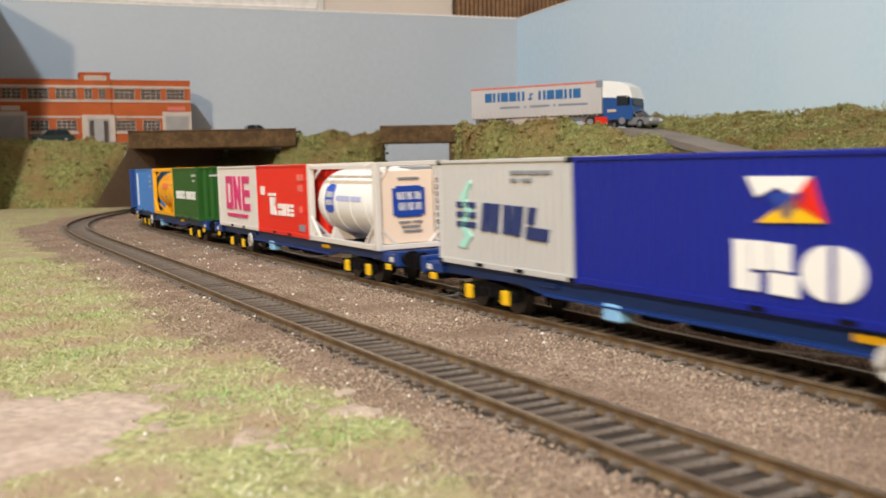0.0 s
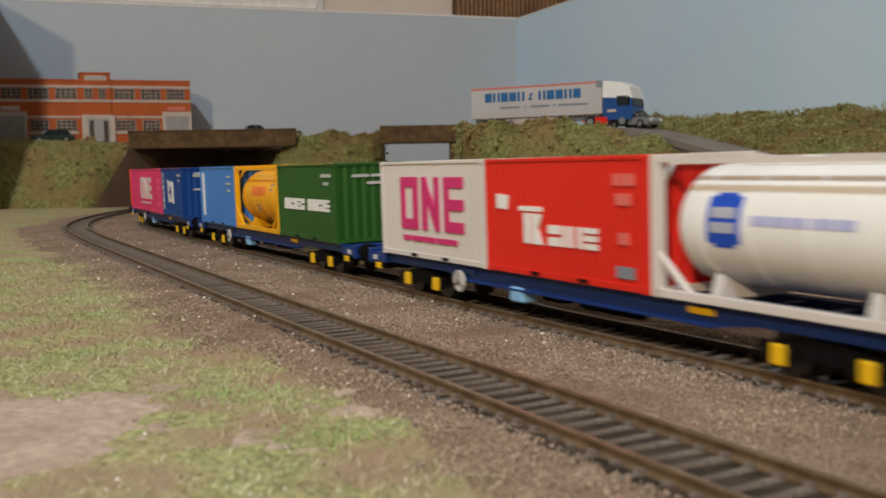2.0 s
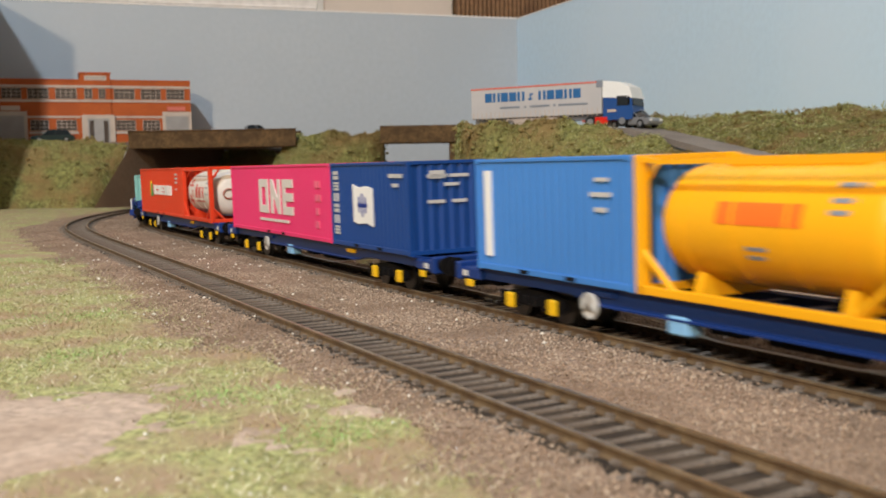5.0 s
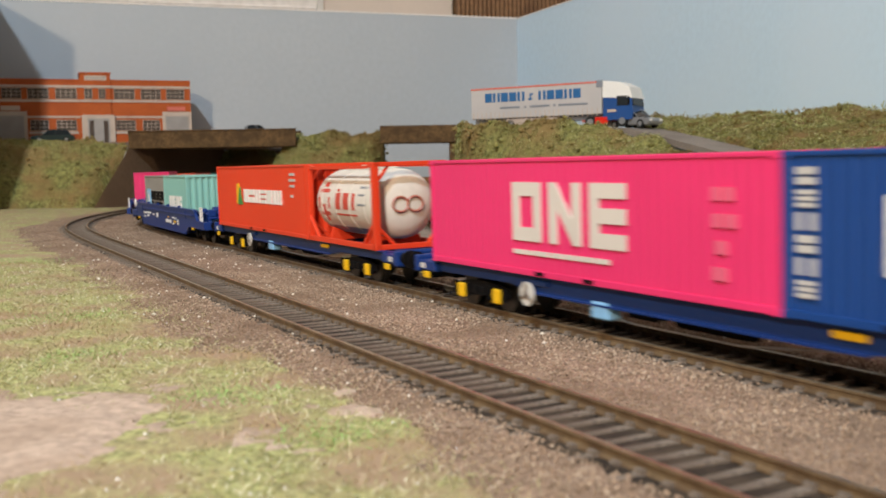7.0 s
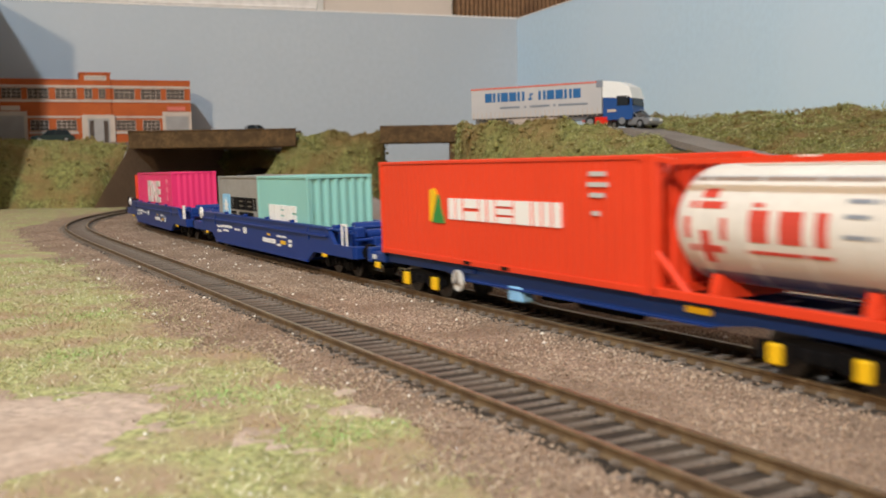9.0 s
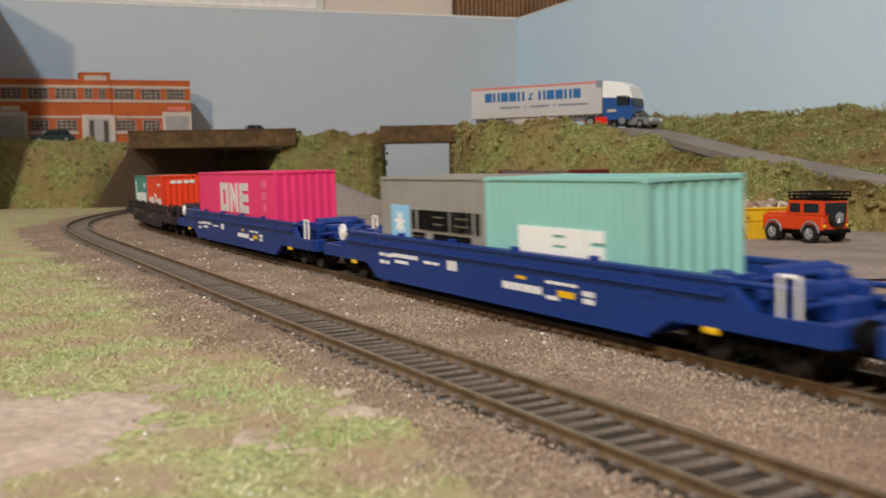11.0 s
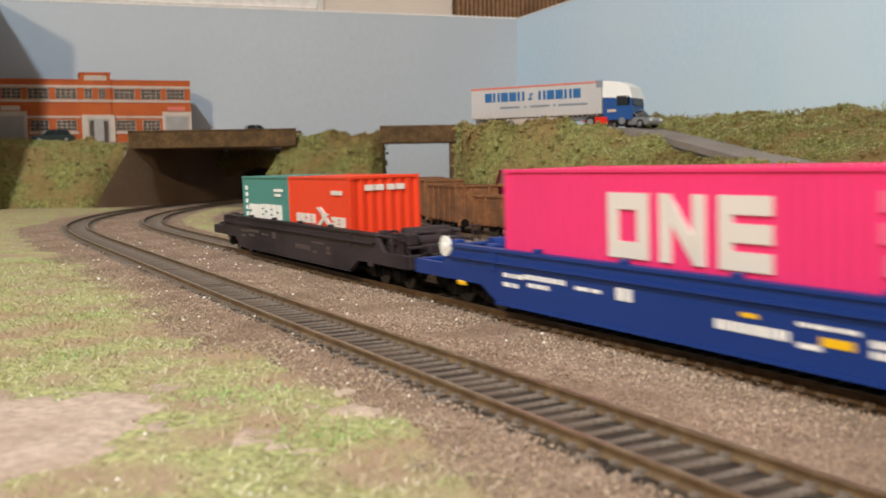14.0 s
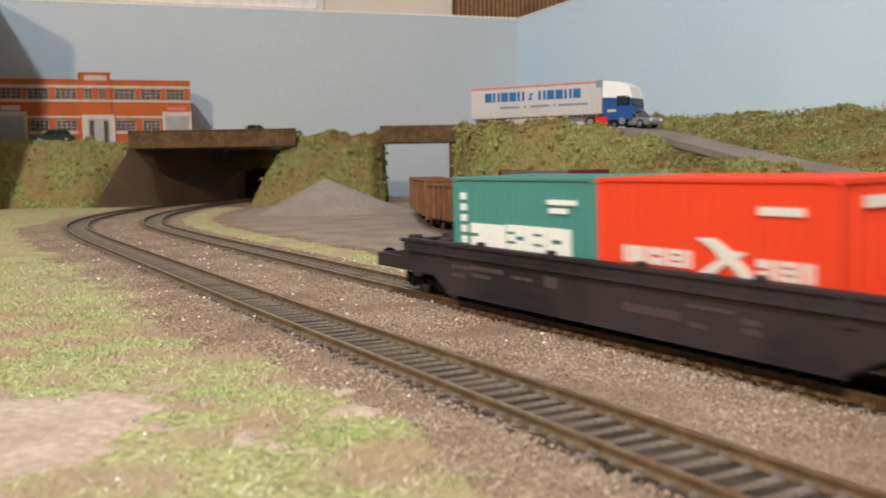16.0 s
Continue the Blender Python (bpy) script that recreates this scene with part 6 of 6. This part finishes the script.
def siding(name, line, n):
    pts = resample([(*p, 0) for p in line], n)
    tr = thing(name, "rusty siding track sunk in the yard", "railway track", kind="structure")
    d = np.gradient(pts[:, :2], axis=0)
    d /= np.linalg.norm(d, axis=1)[:, None]
    nor = np.stack([d[:, 1], -d[:, 0]], 1)
    for o in (-8.8, 8.8):
        bm = bmesh.new()
        rings = [[bm.verts.new((p[0] + q[0] * (o + a), p[1] + q[1] * (o + a), z)) for a, z in ((-0.7, -2.6), (0.7, -2.6), (0.6, 0), (-0.6, 0))] for p, q in zip(pts, nor)]
        for r0, r1 in zip(rings, rings[1:]):
            for i in range(4):
                bm.faces.new((r0[i], r0[(i + 1) % 4], r1[(i + 1) % 4], r1[i]))
        part("rail", bm, RAIL, tr)
    bm = bmesh.new()
    L = float(np.sum(np.linalg.norm(np.diff(pts[:, :2], axis=0), axis=1)))
    for s in np.linspace(0, 1, int(L / 8.2)):
        i = min(int(s * (n - 1)), n - 1)
        c = len(bm.verts)
        box(bm, -2.1, 2.1, -15, 15, -4.6, -2.2)
        bm.verts.ensure_lookup_table()
        m = Matrix.Translation((*np.array([np.interp(s * (n - 1), range(n), pts[:, k]) for k in (0, 1)]), 0)) @ Matrix.Rotation(math.atan2(d[i][1], d[i][0]), 4, "Z")
        for v in bm.verts[c:]:
            v.co = m @ v.co
    tagged(part("sleepers", bm, SLEEPER, tr), kind="stuff")


def open_wagon(label, m, body, load, length=74.0, top=24.0, load_mat=None):
    w = thing("open_wagon", label, "railway wagon", m, group="wagons in the siding")
    h = length / 2
    for y in (-15, 14):
        yy, d = (y, -1) if y < 0 else (y + 1, 1)
        sd = part("side", B(-h, h, y, y + 1, 8.5, top), body, w, "rusty planked side")
        for x in np.linspace(-h + 1.5, h - 1.5, 6):
            part("rib", B(x - 1.1, x + 1.1, min(yy, yy + d * 0.9), max(yy, yy + d * 0.9), 8, top), body, sd)
        for z in (13.0, 18.0, 23.0):
            if z < top - 2:
                part("plank_edge", B(-h, h, min(yy, yy + d * 0.25), max(yy, yy + d * 0.25), z, z + 0.5), body, sd)
        part("top_rail", B(-h - 0.3, h + 0.3, yy - 0.9, yy + 0.9, top - 1.2, top + 0.4, bevel=0.2), body, sd)
    for e in (-1, 1):
        en = part("end", B(min(e * h, e * (h - 1)), max(e * h, e * (h - 1)), -14, 14, 8.5, top), body, w, "rusty planked end")
        for y in (-9, 9):
            part("rib", B(min(e * h, e * (h + 0.9)), max(e * h, e * (h + 0.9)), y - 1.2, y + 1.2, 8, top), body, en)
        part("top_rail", B(e * h - 1.0, e * h + 1.0, -15, 15, top - 1.1, top + 0.3, bevel=0.2), body, en)
    part("floor", B(-h, h, -14.5, 14.5, 7.4, 8.6), body, w)
    part("solebar", B(-h, h, -10, 10, 5.6, 7.6), BLACK, w, "dark underframe")
    if load:
        bm = bmesh.new()
        g = []
        for i in range(15):
            row = []
            for j in range(7):
                x, y = -h + 1.2 + (2 * h - 2.4) * i / 14, -13.8 + 27.6 * j / 6
                row.append(bm.verts.new((x, y, top - 3.4 + 2.6 * math.sin(math.pi * j / 6) + 0.9 * noise.noise((x * 0.3, y * 0.3, 2)))))
            g.append(row)
        for r0, r1 in zip(g, g[1:]):
            for j in range(6):
                bm.faces.new((r0[j], r0[j + 1], r1[j + 1], r1[j]))
        part("load", bm, load_mat or HEAP, w, "loose stone load")
    for x in (-h * 0.56, h * 0.56):
        bm = bmesh.new()
        for y in (-7.4, 7.4):
            cyl(bm, (x, y, 6), 6, 2.2, "y", 22)
        cyl(bm, (x, 0, 6), 1.2, 18, "y", 8)
        part("wheelset", bm, WHEEL, w, "dark wheelset", None, True)
        for y in (-10.6, 10.6):
            part("axle_guard", B(x - 3, x + 3, y - 0.8, y + 0.8, 3.6, 8.4, bevel=0.4), BLACK, w)
    for e in (-1, 1):
        part("headstock", B(e * h - 1 if e > 0 else e * h - 1.4, e * h + 1.4 if e > 0 else e * h + 1, -14, 14, 5.2, 9, bevel=0.3), body, w)
        for y in (-10.5, 10.5):
            bm = bmesh.new()
            cyl(bm, (e * (h + 3.2), y, 7.4), 1.5, 4, "x", 12)
            cyl(bm, (e * (h + 5.4), y, 7.4), 2.9, 0.7, "x", 16)
            part("buffer", bm, BLACK, w, "black buffer")
    return w


def maroon_wagon():
    w = thing("covered_wagon", "dark maroon bogie wagon with brown sheeted top", "railway wagon", P(80, 772, -1.0, 104), group="wagons in the siding")
    h = 78.0
    part("body", B(-h, h, -15.5, 15.5, 9, 32, bevel=0.5), MAROON, w, "dark maroon body")
    for e in (-1, 1):
        en = part("end_wall", prism(bmesh.new(), [(-17, 10), (17, 10), (17.5, 33), (14, 44), (-14, 44), (-17.5, 33)], min(e * h, e * (h + 2)), max(e * h, e * (h + 2)), "x"), MAROON, w, "tall maroon end")
        for y in (-14, -5, 5, 14):
            part("end_rib", B(min(e * (h + 2), e * (h + 3.4)), max(e * (h + 2), e * (h + 3.4)), y - 1.3, y + 1.3, 10, 40, bevel=0.3), MAROON, en)
        for y in (-17, 0, 17):
            part("lamp_bracket", B(min(e * (h + 2), e * (h + 3.2)), max(e * (h + 2), e * (h + 3.2)), y - 0.7, y + 0.7, 14, 17.4), WHITE, w, "small white bracket")
        for y in (-11, 11):
            bm = bmesh.new()
            cyl(bm, (e * (h + 4.6), y, 11), 1.8, 5, "x", 12)
            cyl(bm, (e * (h + 7.4), y, 11), 3.6, 0.8, "x", 18)
            part("buffer", bm, BLACK, w, "black buffer")
    part("sheet", prism(bmesh.new(), [(-15.2, 31.5), (15.2, 31.5), (12.6, 43.4), (-12.6, 43.4)], -h + 1, h - 1, "x"), TARP, w, "brown sheeted top")
    for y in (-15.6, 15.6):
        part("side_rail", B(-h, h, y - 0.7, y + 0.7, 30.4, 33.0, bevel=0.2), TAN, w, "tan side rail")
        for x in (-50, -16, 16, 50):
            part("post", B(x - 1.6, x + 1.6, y - 1.0, y + 1.0, 9, 40, bevel=0.3), MAROON, w)
    part("underframe", B(-h, h, -11, 11, 6.4, 9.2), BLACK, w, "black underframe")
    for x in (-54, 54):
        bm = bmesh.new()
        for dx in (-11, 11):
            for y in (-7.4, 7.4):
                cyl(bm, (x + dx, y, 6.4), 6.2, 2.2, "y", 20)
        for y in (-10, 10):
            box(bm, x - 17, x + 17, y - 1, y + 1, 3.4, 8.4, 0.4)
        part("bogie", bm, BLACK, w, "black bogie")


def tufts():
    """Weeds on the bank's skyline and a small beige strip on the blue board."""
    rng = random.Random(21)
    pl = []
    for i in range(900):
        t = rng.random()
        x, y = 255 + (520 - 255) * t + rng.uniform(-8, 8), np.interp(t, (0, 0.15, 0.35, 0.55, 1), (1190, 1120, 1010, 930, 800)) + rng.uniform(-8, 8)
        pl.append((x, y, 97 - 9 * t ** 0.6 + rng.uniform(-2, 4)))
    fibres("skyline_weeds", "dark ragged weeds along the bank's crest", pl, 2, 7, 31, LEAF, 0.5, 0.9)
    a = P(*corner(-1.5, 905), 306, YAW - 90)
    tagged(link("beige_strip", B(-4, 3, -1.0, 0.6, -20, 20, bevel=0.3), C_BEIGE, P(*corner(0.8, 842), 300, YAW - 90, 0, 4)), "small beige strip high on the blue board", "paper strip")


factory()
lorry()
shrink_lorry = [o for o in bpy.data.objects if o.name.startswith('articulated_lorry')][0]
for o in shrink_lorry.children_recursive:
    o.data.transform(Matrix.Scale(0.88, 4))
car("bottle green estate car before the factory", BOTTLE, P(*corner(800, 140), 90, YAW + 180), None, 60.0)
car("dark car parked on the bridge approach", INK_GREY, P(-258, 1455, 90, YAW), BLACK, 46.0)
car("silver car beside the lorry's cab", SILVER, P(196, 1046, 82.2, -52), None, 56.0)
off_roader()
skip()
SIDING = [(110, 548), (70, 622), (32, 694), (2, 790), (-8, 920), (-19, 1100), (-26, 1300), (-28, 1500), (-24, 1700)]
siding("siding_track", SIDING, 60)
siding("siding_track", [(140, 540), (101, 690), (60, 855), (22, 1010), (-2, 1130)], 40)
CHALK = mat("white_chippings", (0.74, 0.72, 0.70), 0.8, vary=0.2, grain=500, bump=0.8)
open_wagon("rusty brown open wagon with pale stone load", P(52, 657, 0, 118.5), RUST, True, 76, 27, CHALK)
open_wagon("rusty brown open wagon with stone load", P(14, 752, 0, 105.5), RUST, True, 76, 33, HEAP)
open_wagon("weathered brown open wagon", P(-3, 846, 0, 97), RUST, True, 76, 36, HEAP)
open_wagon("weathered brown open wagon", P(-11, 944, 0, 94), RUST, True, 76, 36, HEAP)
open_wagon("weathered brown open wagon", P(-16, 1042, 0, 93.5), RUST, True, 76, 36, HEAP)
maroon_wagon()
tufts()


grass()
grit()
motions()
